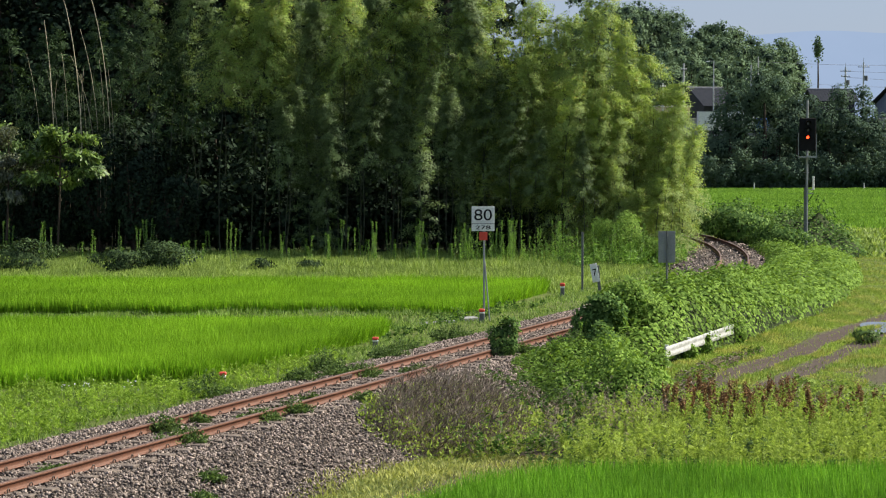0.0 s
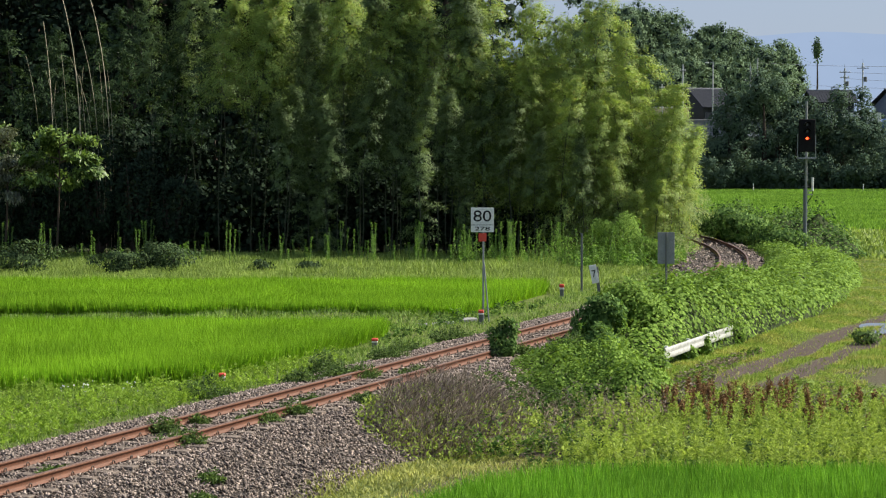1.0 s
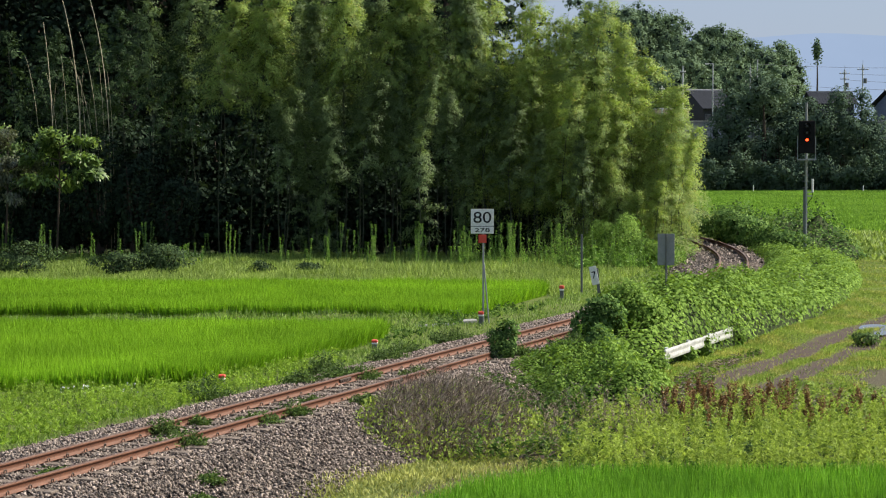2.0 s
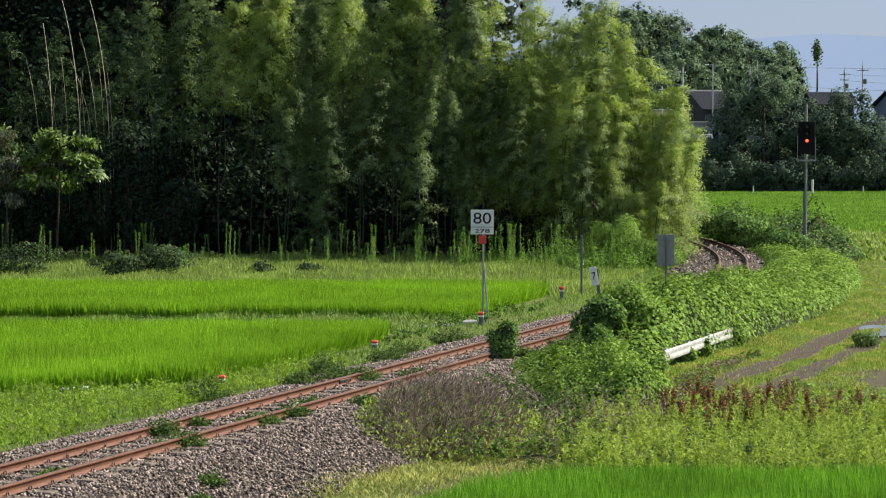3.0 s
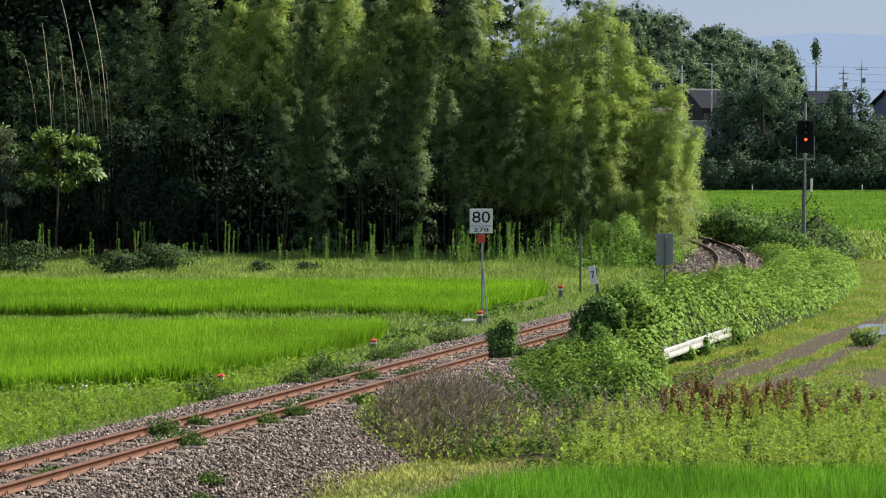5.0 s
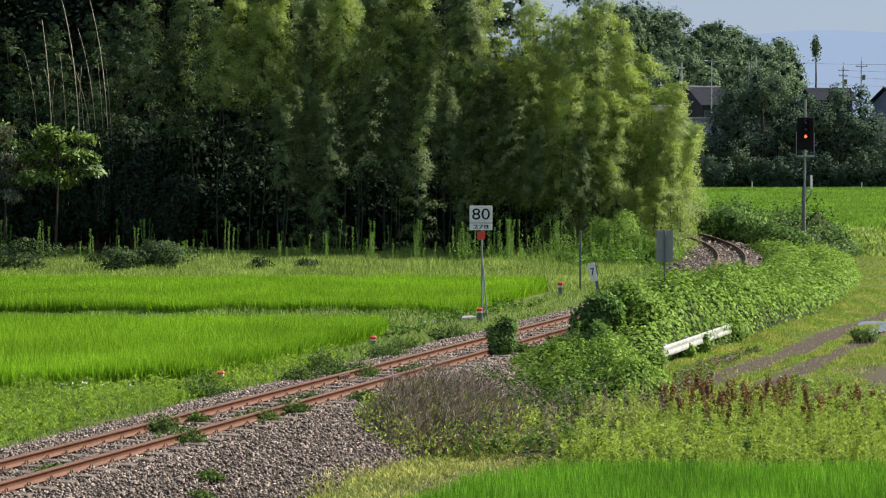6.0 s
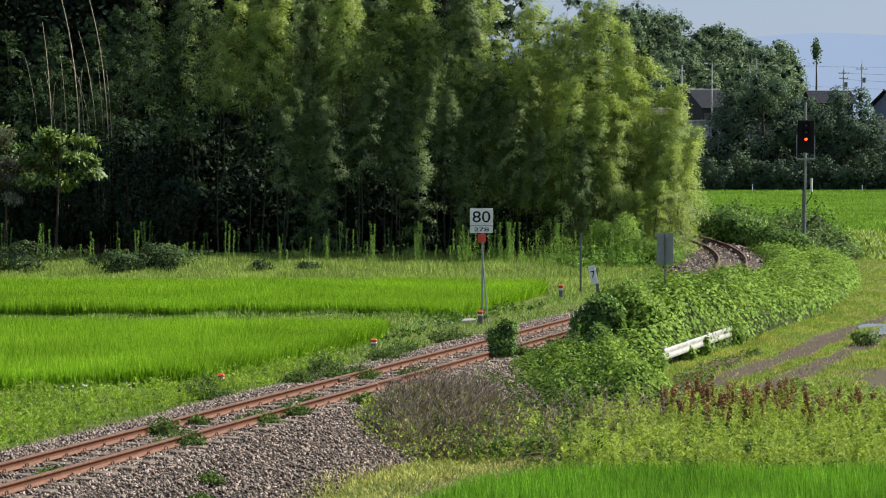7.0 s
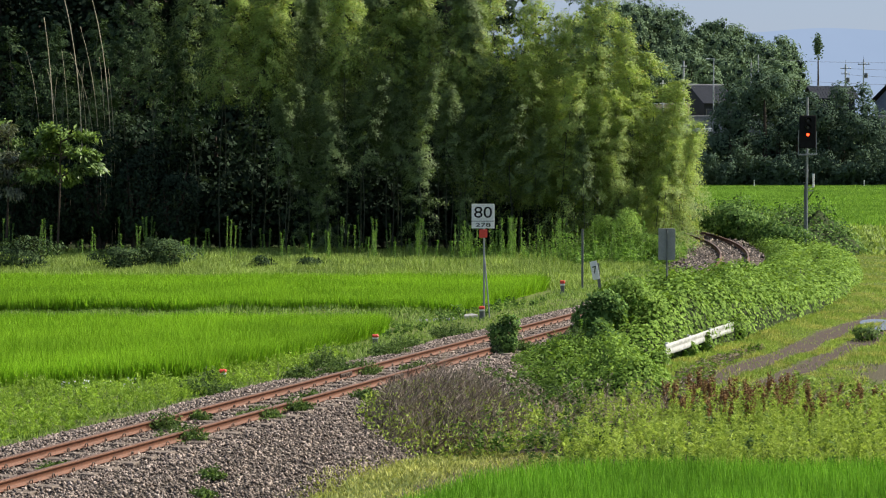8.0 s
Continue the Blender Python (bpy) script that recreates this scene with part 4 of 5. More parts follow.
# Shrubs before the dead culms, with shade put into their leaf colour.
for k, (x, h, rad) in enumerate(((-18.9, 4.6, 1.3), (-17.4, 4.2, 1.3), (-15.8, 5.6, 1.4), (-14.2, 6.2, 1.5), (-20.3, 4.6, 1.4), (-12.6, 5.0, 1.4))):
    bush("understorey_shrub", x, 104.0, rad, h, 4200, 0.2, M_SHADE_WOODS, "shrub under the grove, its shade put into the leaf colour", 150 + k, "shrub", None, "shrubs under the grove")


# ---------------------------------------------------------------- tall weeds in front of the bamboo
def tall_weed(seed, h):
    r = np.random.default_rng(seed)
    ob = thing("tall_weed", pose(0, -50, 0), "tall upright green weed before the dark bamboo", "weed", "tall weeds")
    top = np.array([r.normal(0, 0.05), r.normal(0, 0.05), h])
    put("stem", tubes("stem", [(np.stack([top * f for f in (0, 0.5, 1.0)]), (0.014, 0.011, 0.006))], 4), M_STEM, ob)
    n = 190
    f = np.concatenate([r.uniform(0.15, 1.0, n - 30), r.uniform(0.9, 1.0, 30)])
    a = r.uniform(0, 6.283, n)
    D = np.stack([np.cos(a), np.sin(a), r.uniform(0.2, 1.2, n)], -1)
    put("leaves", leaves("leaves", top[None] * f[:, None], D, r.uniform(0.05, 0.095, n), r.uniform(0.018, 0.03, n), 0.1, 0.12), M_GOLDEN, ob)
    return ob


kinds = [tall_weed(70 + i, h) for i, h in enumerate((1.55, 1.25, 0.95, 0.7, 1.85))]
r_ = np.random.default_rng(5)
spots = []
for i in range(285):
    x = r_.uniform(-20, 8.5) if i % 3 else r_.uniform(-4, 8.5)
    if x < -5.5 and r_.uniform() < 0.45:
        continue
    x = x + 0.5 * math.sin(x * 3.1)
    spots.append((x, r_.uniform(97.0, 102.5) - max(0, x - 3) * 0.9))
spots += [(3.35, 55.6), (3.55, 56.0), (3.75, 55.8), (4.0, 56.2)]
for i, (x, y) in enumerate(spots):
    k = kinds[i % 5] if y > 60 else kinds[3]
    m = pose(x, y, float(ground_z(x, y)) - 0.03, r_.normal(0, 3), r_.normal(0, 3), r_.uniform(0, 360))
    if i < 5:
        kinds[i].matrix_basis = m
    else:
        copy_thing(k, m)


# reddish seeding docks beside the farm track
def dock(seed, h):
    r = np.random.default_rng(seed)
    ob = thing("dock_plant", pose(0, -50, 0), "rust-red seeding dock with a dry stalk", "weed", "docks")
    lines = [(np.array([[0, 0, 0], [0.01, 0, h * 0.5], [0.02, 0.01, h]]), (0.008, 0.006, 0.003))]
    P = [np.array([0.02, 0.01, h]) * f for f in r.uniform(0.35, 1, 60)]
    for _ in range(6):
        a, f = r.uniform(0, 6.283), r.uniform(0.3, 0.7)
        b = np.array([0, 0, h * f])
        e = b + np.array([math.cos(a) * 0.045, math.sin(a) * 0.045, h * 0.34])
        lines.append((np.stack([b, (b + e) / 2, e]), (0.005, 0.004, 0.002)))
        P += [b + (e - b) * t for t in r.uniform(0.2, 1, 30)]
    put("stalk", tubes("stalk", lines, 3), M_DOCK, ob)["kind"] = "stuff"
    P = np.array(P) + r.normal(0, 0.012, (len(P), 3))
    put("seed_head", leaves("seed_head", P, r.normal(size=P.shape) + (0, 0, 0.5), r.uniform(0.025, 0.06, len(P)), r.uniform(0.02, 0.035, len(P))), M_DOCK, ob)["kind"] = "stuff"
    return ob


docks = [dock(90 + i, h) for i, h in enumerate((0.75, 0.6, 0.5, 0.85))]
for i in range(110):
    x = r_.uniform(4.4, 9.6) if i % 3 else r_.uniform(4.6, 7.2)
    y = r_.uniform(43.6, 47.2)
    m = pose(x, y, float(ground_z(x, y)) - r_.uniform(0.0, 0.1), r_.normal(0, 8), r_.normal(0, 8), r_.uniform(0, 360))
    k = r_.uniform(0.7, 1.15)
    if i < 4:
        docks[i].matrix_basis = m
    else:
        copy_thing(docks[i % 4], m).scale = (k, k, k)


# ---------------------------------------------------------------- bamboo grove
def bamboo(seed, h, material, label, low=0.1, wide=1.0, dense=7.0, per=32, cone=0.62, leaf=0.16, tier=0.0):
    """One bamboo: a tapering culm that nods at its tip, thin arching branches, each with a hanging spray of leaves."""
    r = np.random.default_rng(seed)
    ob = thing("bamboo", pose(0, -60, 0), label, "bamboo", "bamboo grove")
    f = np.linspace(0, 1, 14)
    az = r.uniform(0, 6.283)
    nod = 0.09 * h * f ** 3
    culm = np.stack([np.cos(az) * nod + 0.08 * np.sin(f * 9), np.sin(az) * nod, h * (f - 0.03 * f ** 4)], -1)
    put("culm", tubes("culm", [(culm, 0.036 * (1 - 0.88 * f))], 5), M_CULM, ob, "smooth green culm")
    nb = int(h * dense)
    t = low + (1 - low) * r.uniform(0, 1, nb) ** 0.9
    if tier:
        t = np.clip((np.round(t * h / tier) * tier + r.normal(0, 0.17, nb)) / h, 0.01, 1)
    base = np.stack([np.interp(t, f, culm[:, i]) for i in range(3)], -1)
    a = r.uniform(0, 6.283, nb)
    lobes = 1 + 0.16 * np.sin(2 * a + 5 * t + seed) + 0.10 * np.sin(3 * a - 9 * t)
    reach = wide * (1.35 * np.clip(1.02 - t, 0, 1) ** cone + 0.2) * r.uniform(0.6, 1.15, nb) * np.clip(0.6 + t * 2.5, 0, 1) * lobes
    rise = r.uniform(0.45, 1.1, nb)
    out3 = np.stack([np.cos(a), np.sin(a), rise], -1)
    u = r.uniform(0.06, 1.0, (nb, per)) ** (0.6 if tier else 0.75)
    along_ = reach[:, None] * u
    P = base[:, None] + out3[:, None] * along_[..., None] + r.normal(0, 0.07, (nb, per, 3)) * (0.4 + u[..., None])
    sag = 0.70
    P[..., 2] -= sag * along_ ** 2 / np.maximum(0.8, reach[:, None] * 0.85)
    P = P.reshape(-1, 3)
    n = len(P)
    D = np.repeat(out3, per, 0)
    D[:, 2] -= 1.5 * (along_ / np.maximum(0.8, reach[:, None] * 0.85)).ravel() + 0.35
    D = unit(D) + r.normal(0, 0.38, (n, 3))
    L = leaf * r.uniform(0.65, 1.35, n)
    face = np.concatenate([np.repeat(out3[:, :2], per, 0), np.full((n, 1), 0.75)], 1)
    put("foliage", leaves("foliage", P, D, L, L * 0.32, 0.15, 0.1, face=face, loose=0.4, soft=0.7), material, ob)
    lines = []
    for i in range(0, nb, 2):
        g = np.array([0, 0.5, 1.0])[:, None] * reach[i]
        pts = base[i] + out3[i] * g
        pts[:, 2] -= sag * g[:, 0] ** 2 / max(0.8, reach[i] * 0.85)
        lines.append((pts, (0.008, 0.005, 0.002)))
    tw = put("twig", tubes("twig", lines, 3), M_CULM, ob)
    tw["kind"] = "stuff"
    return ob


GROVE = "tall green bamboo with feathery hanging foliage in a dense grove"
PLUME = "green bamboo, a broad feathery plume before the dark grove"
EDGE = "sunlit yellow-green bamboo at the edge of the grove"
TIP = "thin-leaved bamboo tip standing out above the grove"
# Leaf colours carry the light: shaded inside, half-lit plumes, sunlit edge and tops.
tall = [bamboo(100 + i, h, M_BAMBOO_SHADE, GROVE, lo, w) for i, (h, lo, w) in enumerate(((12.6, 0.46, 1.3), (11.6, 0.40, 1.35), (13.2, 0.5, 1.35)))]
lit = [bamboo(105 + i, h, M_BAMBOO_HALFLIT, GROVE, lo, w, 9.0, 46, 0.5, 0.125) for i, (h, lo, w) in enumerate(((14.2, 0.58, 1.3), (13.4, 0.56, 1.25)))]
plume = [bamboo(110 + i, h, M_BAMBOO_HALFLIT, PLUME, lo, w, 18.0, 84, co, 0.092, 0.5) for i, (h, lo, w, co) in enumerate(((11.5, 0.42, 1.55, 0.85), (8.4, 0.44, 1.3, 0.9)))]
plume.append(bamboo(112, 8.2, M_BAMBOO_HALFLIT, PLUME, 0.03, 0.72, 18.0, 84, 0.9, 0.092, 0.5))
sunny = [bamboo(120 + i, h, M_BAMBOO_LIT, EDGE, lo, w, 20.0, 84, 0.82, 0.092, 0.5) for i, (h, lo, w) in enumerate(((12.0, 0.20, 1.6), (8.0, 0.05, 1.4), (5.2, 0.03, 1.0)))]
high = [bamboo(128, 12.2, M_BAMBOO_LIT, EDGE.replace("edge", "top"), 0.58, 1.6, 18.0, 84, 0.7, 0.095, 0.5)]
tips = [bamboo(130, 11.6, M_BAMBOO_LIT, TIP, 0.45, 0.5, 5.0, 16, 0.5, 0.12)]
r_ = np.random.default_rng(31)
plan = []
for row, (y0, step) in enumerate(((107.6, 1.6), (110.4, 2.1))):
    x = -19.8 - row
    while x < 5.5:
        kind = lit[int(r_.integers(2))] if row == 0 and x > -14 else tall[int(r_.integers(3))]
        plan.append((kind, x, y0 + r_.normal(0, 0.5) - 0.12 * max(0, x), r_.uniform(0.82, 0.98) * (0.78 if x > 2.6 else 0.9 if x > 1.5 else 1.0)))
        x += step * r_.uniform(0.75, 1.3)
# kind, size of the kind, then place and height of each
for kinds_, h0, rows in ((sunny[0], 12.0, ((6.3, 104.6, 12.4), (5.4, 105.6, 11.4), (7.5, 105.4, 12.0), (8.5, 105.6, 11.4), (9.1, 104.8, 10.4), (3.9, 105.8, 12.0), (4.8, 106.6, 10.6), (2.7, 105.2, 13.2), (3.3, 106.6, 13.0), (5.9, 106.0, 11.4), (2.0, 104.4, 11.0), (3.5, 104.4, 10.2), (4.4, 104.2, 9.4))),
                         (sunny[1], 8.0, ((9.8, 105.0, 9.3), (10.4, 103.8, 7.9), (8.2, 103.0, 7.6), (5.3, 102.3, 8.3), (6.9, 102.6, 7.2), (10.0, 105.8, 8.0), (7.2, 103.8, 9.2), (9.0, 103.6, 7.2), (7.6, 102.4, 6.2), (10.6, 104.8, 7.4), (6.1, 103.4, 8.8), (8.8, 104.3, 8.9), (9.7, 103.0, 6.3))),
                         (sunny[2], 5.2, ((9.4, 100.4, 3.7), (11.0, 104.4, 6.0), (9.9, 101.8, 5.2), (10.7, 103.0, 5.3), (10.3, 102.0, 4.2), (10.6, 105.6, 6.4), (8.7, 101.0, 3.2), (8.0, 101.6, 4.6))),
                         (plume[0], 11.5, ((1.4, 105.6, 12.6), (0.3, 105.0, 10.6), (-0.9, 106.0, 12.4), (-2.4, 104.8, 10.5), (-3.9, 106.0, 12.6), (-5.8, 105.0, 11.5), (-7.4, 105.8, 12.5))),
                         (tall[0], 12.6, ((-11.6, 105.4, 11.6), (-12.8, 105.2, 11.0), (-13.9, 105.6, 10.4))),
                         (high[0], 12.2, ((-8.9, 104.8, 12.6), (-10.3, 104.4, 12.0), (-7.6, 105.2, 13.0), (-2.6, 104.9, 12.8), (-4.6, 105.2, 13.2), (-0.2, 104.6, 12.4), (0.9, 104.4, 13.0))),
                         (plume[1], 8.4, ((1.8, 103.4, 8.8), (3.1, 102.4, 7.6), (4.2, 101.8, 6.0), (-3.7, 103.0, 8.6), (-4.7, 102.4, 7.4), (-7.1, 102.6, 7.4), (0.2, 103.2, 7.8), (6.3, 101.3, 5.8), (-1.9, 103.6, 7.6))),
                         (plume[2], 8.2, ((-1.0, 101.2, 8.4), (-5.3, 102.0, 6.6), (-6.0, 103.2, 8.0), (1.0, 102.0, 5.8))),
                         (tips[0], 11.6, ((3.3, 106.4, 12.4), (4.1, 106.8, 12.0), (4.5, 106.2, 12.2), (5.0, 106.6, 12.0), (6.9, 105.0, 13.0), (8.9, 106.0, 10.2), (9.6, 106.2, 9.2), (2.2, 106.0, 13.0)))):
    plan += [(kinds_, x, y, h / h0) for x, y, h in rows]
used = set()
for src, x, y, sc in plan:
    m = pose(x, y, float(ground_z(x, y)) - 0.05, r_.normal(0, 1.5), r_.normal(0, 1.5), r_.uniform(0, 360))
    if src.name not in used:
        used.add(src.name)
        src.matrix_basis = m
        src.scale = (sc, sc, sc)
    else:
        ob = copy_thing(src, m)
        ob.scale = (sc, sc, sc)


def dead_culms():
    """Bare canes, upright below and bowing over towards their tips."""
    r = np.random.default_rng(19)
    canes = [(-16.7, 104.9, 12.4, -0.95, 0.030), (-15.35, 104.8, 12.4, -1.0, 0.028), (-18.0, 104.9, 11.0, -0.45, 0.028), (-15.9, 105.0, 10.6, -0.9, 0.018)]
    canes += [(-18.6 + 0.42 * i, 105.1 + r.normal(0, 0.1), r.uniform(7.6, 9.6), r.uniform(-1.3, 0.9), 0.013) for i in range(9)]
    for x, y, h, bow, rad in canes:
        ob = thing("dead_bamboo", pose(x, y, float(ground_z(x, y))), "bare dead bamboo culm bowing over among the grove", "bamboo", "dead culms")
        f = np.linspace(0, 1, 14)
        put("culm", tubes("culm", [(np.stack([bow * f ** 3.5, 0 * f, h * f - 0.12 * abs(bow) * f ** 6], -1), rad * (1 - 0.5 * f))], 5), M_DEADCULM, ob)


dead_culms()


# ---------------------------------------------------------------- woods behind and trees
def clump_wood(name, spots, per, leaf, material, label, seed, trunk=True, heart=0.0):
    """Many crowns in one mass: each crown a cloud of leaf clusters round several lobes."""
    r = np.random.default_rng(seed)
    P, D, L, N, lines, balls = [], [], [], [], [], []
    ring, row = np.meshgrid(np.arange(9) * 2 * np.pi / 9, np.linspace(0.12, 3.02, 6), indexing="ij")
    ball = np.stack([np.cos(ring) * np.sin(row), np.sin(ring) * np.sin(row), np.cos(row)], -1).reshape(-1, 3)
    bi, bj = np.meshgrid(np.arange(9), np.arange(5), indexing="ij")
    quads = np.stack([bi * 6 + bj, bi * 6 + bj + 1, (bi + 1) % 9 * 6 + bj + 1, (bi + 1) % 9 * 6 + bj], -1).reshape(-1, 4)
    for x, y, z, rad, h in spots:
        lobes = np.clip(r.normal(0, 0.42, (11, 3)), -0.7, 0.7) * (rad, rad, h * 0.5) + (0, 0, h * 0.62)
        lr = rad * r.uniform(0.32, 0.6, 11)
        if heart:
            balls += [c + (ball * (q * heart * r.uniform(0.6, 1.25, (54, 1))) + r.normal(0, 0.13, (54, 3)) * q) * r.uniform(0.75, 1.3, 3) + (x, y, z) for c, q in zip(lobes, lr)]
        k = r.integers(0, 11, per)
        d = unit(r.normal(size=(per, 3)) + (0, 0, 0.2))
        p = lobes[k] + d * (lr[k] * r.uniform(0.75, 1.08, per))[:, None]
        p[:, 2] = np.maximum(p[:, 2], 0.2)
        P.append(p + (x, y, z))
        w = r.normal(0, 1, (per, 3))
        D.append(unit(w - d * (w * d).sum(1, keepdims=True)) + d * 0.3)
        L.append(leaf * r.uniform(0.6, 1.4, per))
        N.append(d + (0, 0, 0.35))
        if trunk:
            lines.append((np.array([[x, y, z - 0.2], [x + 0.1, y, z + h * 0.35], [x, y, z + h * 0.75]]), (0.03 * h, 0.022 * h, 0.008 * h)))
    P, D, L = np.concatenate(P), np.concatenate(D), np.concatenate(L)
    ob = tagged(put(name, leaves(name, P, D, L, L * 0.9, 0.15, 0.1, 0.5, face=np.concatenate(N), loose=0.35, soft=0.9), material), label, "woods", kind="stuff")
    # Dark lumpy cores imitate the shade seen between a crown's leaves.
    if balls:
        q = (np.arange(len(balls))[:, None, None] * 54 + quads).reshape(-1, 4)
        put("crown_shade_core", mesh_np("crown_shade_core", np.concatenate(balls), q), M_CROWN_SHADE, ob, smooth=True)
    if lines:
        put("trunks", tubes("trunks", lines, 5), M_BARK, ob)
    return ob


r_ = np.random.default_rng(61)
# Dark crowns added to close gaps and give the grove its black shade.
back = [(x + r_.normal(0, 0.6), 117 + r_.uniform(0, 8), float(ground_z(x, 118)), 3.4, r_.uniform(15, 22) * (0.5 if x > 1.5 else 1.0)) for x in np.arange(-30, 6.5, 1.05)]
clump_wood("dark_woods", back, 2600, 0.30, M_SHADE_WOODS, "dense woods behind the bamboo, leaf colour darkened for shade", 62)
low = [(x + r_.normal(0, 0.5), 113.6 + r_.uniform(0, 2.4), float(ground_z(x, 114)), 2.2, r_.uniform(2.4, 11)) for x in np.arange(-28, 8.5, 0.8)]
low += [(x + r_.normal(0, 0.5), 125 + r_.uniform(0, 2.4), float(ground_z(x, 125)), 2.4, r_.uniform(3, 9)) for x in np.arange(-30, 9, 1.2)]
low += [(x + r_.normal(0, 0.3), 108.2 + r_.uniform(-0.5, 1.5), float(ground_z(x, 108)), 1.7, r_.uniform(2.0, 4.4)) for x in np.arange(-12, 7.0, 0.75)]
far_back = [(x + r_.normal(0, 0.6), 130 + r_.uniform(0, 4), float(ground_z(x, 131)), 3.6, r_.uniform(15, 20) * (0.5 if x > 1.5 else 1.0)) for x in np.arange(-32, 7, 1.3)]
clump_wood("far_dark_woods", far_back, 1600, 0.48, M_SHADE_WOODS, "leafy fill behind the grove, coloured dark as deep shade", 67)
clump_wood("grove_shade_fill", low, 850, 0.25, M_SHADE_WOODS, "leafy fill within the grove, coloured dark as its shade", 63)


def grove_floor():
    # Dark sheet laid over the green ground to give the grove floor shade.
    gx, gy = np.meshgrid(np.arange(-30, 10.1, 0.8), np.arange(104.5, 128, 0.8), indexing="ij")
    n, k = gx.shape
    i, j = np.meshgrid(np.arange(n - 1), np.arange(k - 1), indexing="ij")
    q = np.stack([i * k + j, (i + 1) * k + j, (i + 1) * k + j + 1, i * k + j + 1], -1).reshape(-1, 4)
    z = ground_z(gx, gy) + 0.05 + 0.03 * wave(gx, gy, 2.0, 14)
    tagged(put("shade_sheet", mesh_np("shade_sheet", np.stack([gx, gy, z], -1).reshape(-1, 3), q), M_SHADE_SHEET, smooth=True), "dark sheet over the bamboo floor, coloured as shade", "leaf litter", kind="structure")


grove_floor()


def broadleaf(x, y, h, crown, n, leaf, material, label, seed, trunk_h):
    """A small tree: tapered trunk, limbs, and leaves in drooping clusters round the limbs' ends."""
    r = np.random.default_rng(seed)
    ob = thing("broadleaf_tree", pose(x, y, float(ground_z(x, y)) - 0.05), label, "tree")
    top = np.array([0.15, 0, trunk_h])
    lines = [(np.array([[0, 0, 0], [0.08, 0.03, trunk_h * 0.5], top, [0.2, 0, h * 0.8]]), (0.06, 0.055, 0.045, 0.015))]
    tips = []
    for i in range(13):
        a, f = r.uniform(0, 6.283), r.uniform(0.0, 1.0)
        b = top + (np.array([0.2, 0, h * 0.8]) - top) * f
        e = b + np.array([math.cos(a) * crown, math.sin(a) * crown, r.uniform(-0.1, 0.9)]) * r.uniform(0.45, 1.0) * (1.05 - 0.5 * f)
        mid = (b + e) / 2 + (0, 0, 0.18)
        lines.append((np.stack([b, mid, e]), (0.04, 0.025, 0.008)))
        tips += [e, mid * 0.3 + e * 0.7, mid]
    put("trunk", tubes("trunk", lines, 6), M_BARK, ob)
    tips = np.array(tips)
    k = r.integers(0, len(tips), n)
    P = tips[k] + r.normal(0, 0.19, (n, 3)) * (1, 1, 0.6)
    D = unit(P - (0.1, 0, h * 0.6)) * 0.5 + r.normal(0, 0.5, (n, 3)) + (0, 0, -0.3)
    L = leaf * r.uniform(0.6, 1.3, n)
    put("crown", leaves("crown", P, D, L, L * 0.42, 0.2, 0.2, face=unit(P - (0.1, 0, h * 0.5)) + (0, 0, 0.6)), material, ob)
    return ob


broadleaf(-17.1, 100.0, 7.0, 2.1, 5600, 0.25, M_TREE, "small broadleaf tree with hanging leaves before the dark woods", 71, 3.3)
broadleaf(-19.5, 100.6, 7.0, 1.7, 5200, 0.16, M_TREE_GREY, "grey-green evergreen tree with glossy leaves", 72, 2.8)
broadleaf(-20.8, 104.5, 8.6, 1.9, 4200, 0.18, M_TREE, "dark broadleaf tree at the edge of the woods", 73, 3.2)

# tree line beyond the far paddy
belt = []
for px, ytop, yy in ((29.5, 4.4, 262), (31.5, 4.6, 264), (33.6, 9.2, 262), (35.6, 11.2, 264), (37.6, 11.8, 262), (39.6, 11.0, 265), (41.4, 10.0, 262), (43.0, 9.6, 264), (45.0, 10.4, 262), (47.0, 10.8, 264), (49.2, 9.4, 262), (51.4, 4.6, 266), (53.5, 4.6, 263),
                     (28.0, 4.5, 266), (56, 9, 264), (59, 10, 265), (26, 8, 268), (24, 9, 268), (62, 9, 263)):
    belt.append((px - 0.4, yy, -0.6, 3.1, ytop + (1.3 if 33 < px < 41 else 0.2)))
belt += [(x, 271 + r_.uniform(-2, 2), float(ground_z(x, 271)), 2.4, r_.uniform(4.5, 6.0)) for x in np.arange(28, 62, 1.7)]
clump_wood("tree_belt", belt, 3800, 0.23, M_FARTREE_HAZE, "dark green trees along the far side of the paddy", 64, True, 0.2)
hedge = [(x, 260 + r_.uniform(-1, 1), -0.9, 1.6, r_.uniform(1.2, 2.2)) for x in np.arange(27.5, 60, 0.9)]
hedge += [(x, 258 + r_.uniform(-1, 1), -0.7, 1.5, r_.uniform(2.4, 4.2)) for x in np.arange(27.5, 60, 1.5)]
clump_wood("tree_belt_foot", hedge, 900, 0.22, M_FARTREE_HAZE, "low scrub at the foot of the tree belt", 65, False)
# wooded hill
hill = []
for i in range(300):
    y = r_.uniform(388, 458)
    x = r_.uniform(2, 70) * min(y, 440) / 450
    if x / y < 0.056:
        continue
    hill.append((x, y, float(ground_z(x, y)) - 0.5, r_.uniform(2.2, 3.8), r_.uniform(7.5, 12.5)))
clump_wood("wooded_hill", hill, 1050, 0.36, M_HILL_HAZE, "wooded hill of mixed evergreen trees and bamboo", 66, True, 0.25)


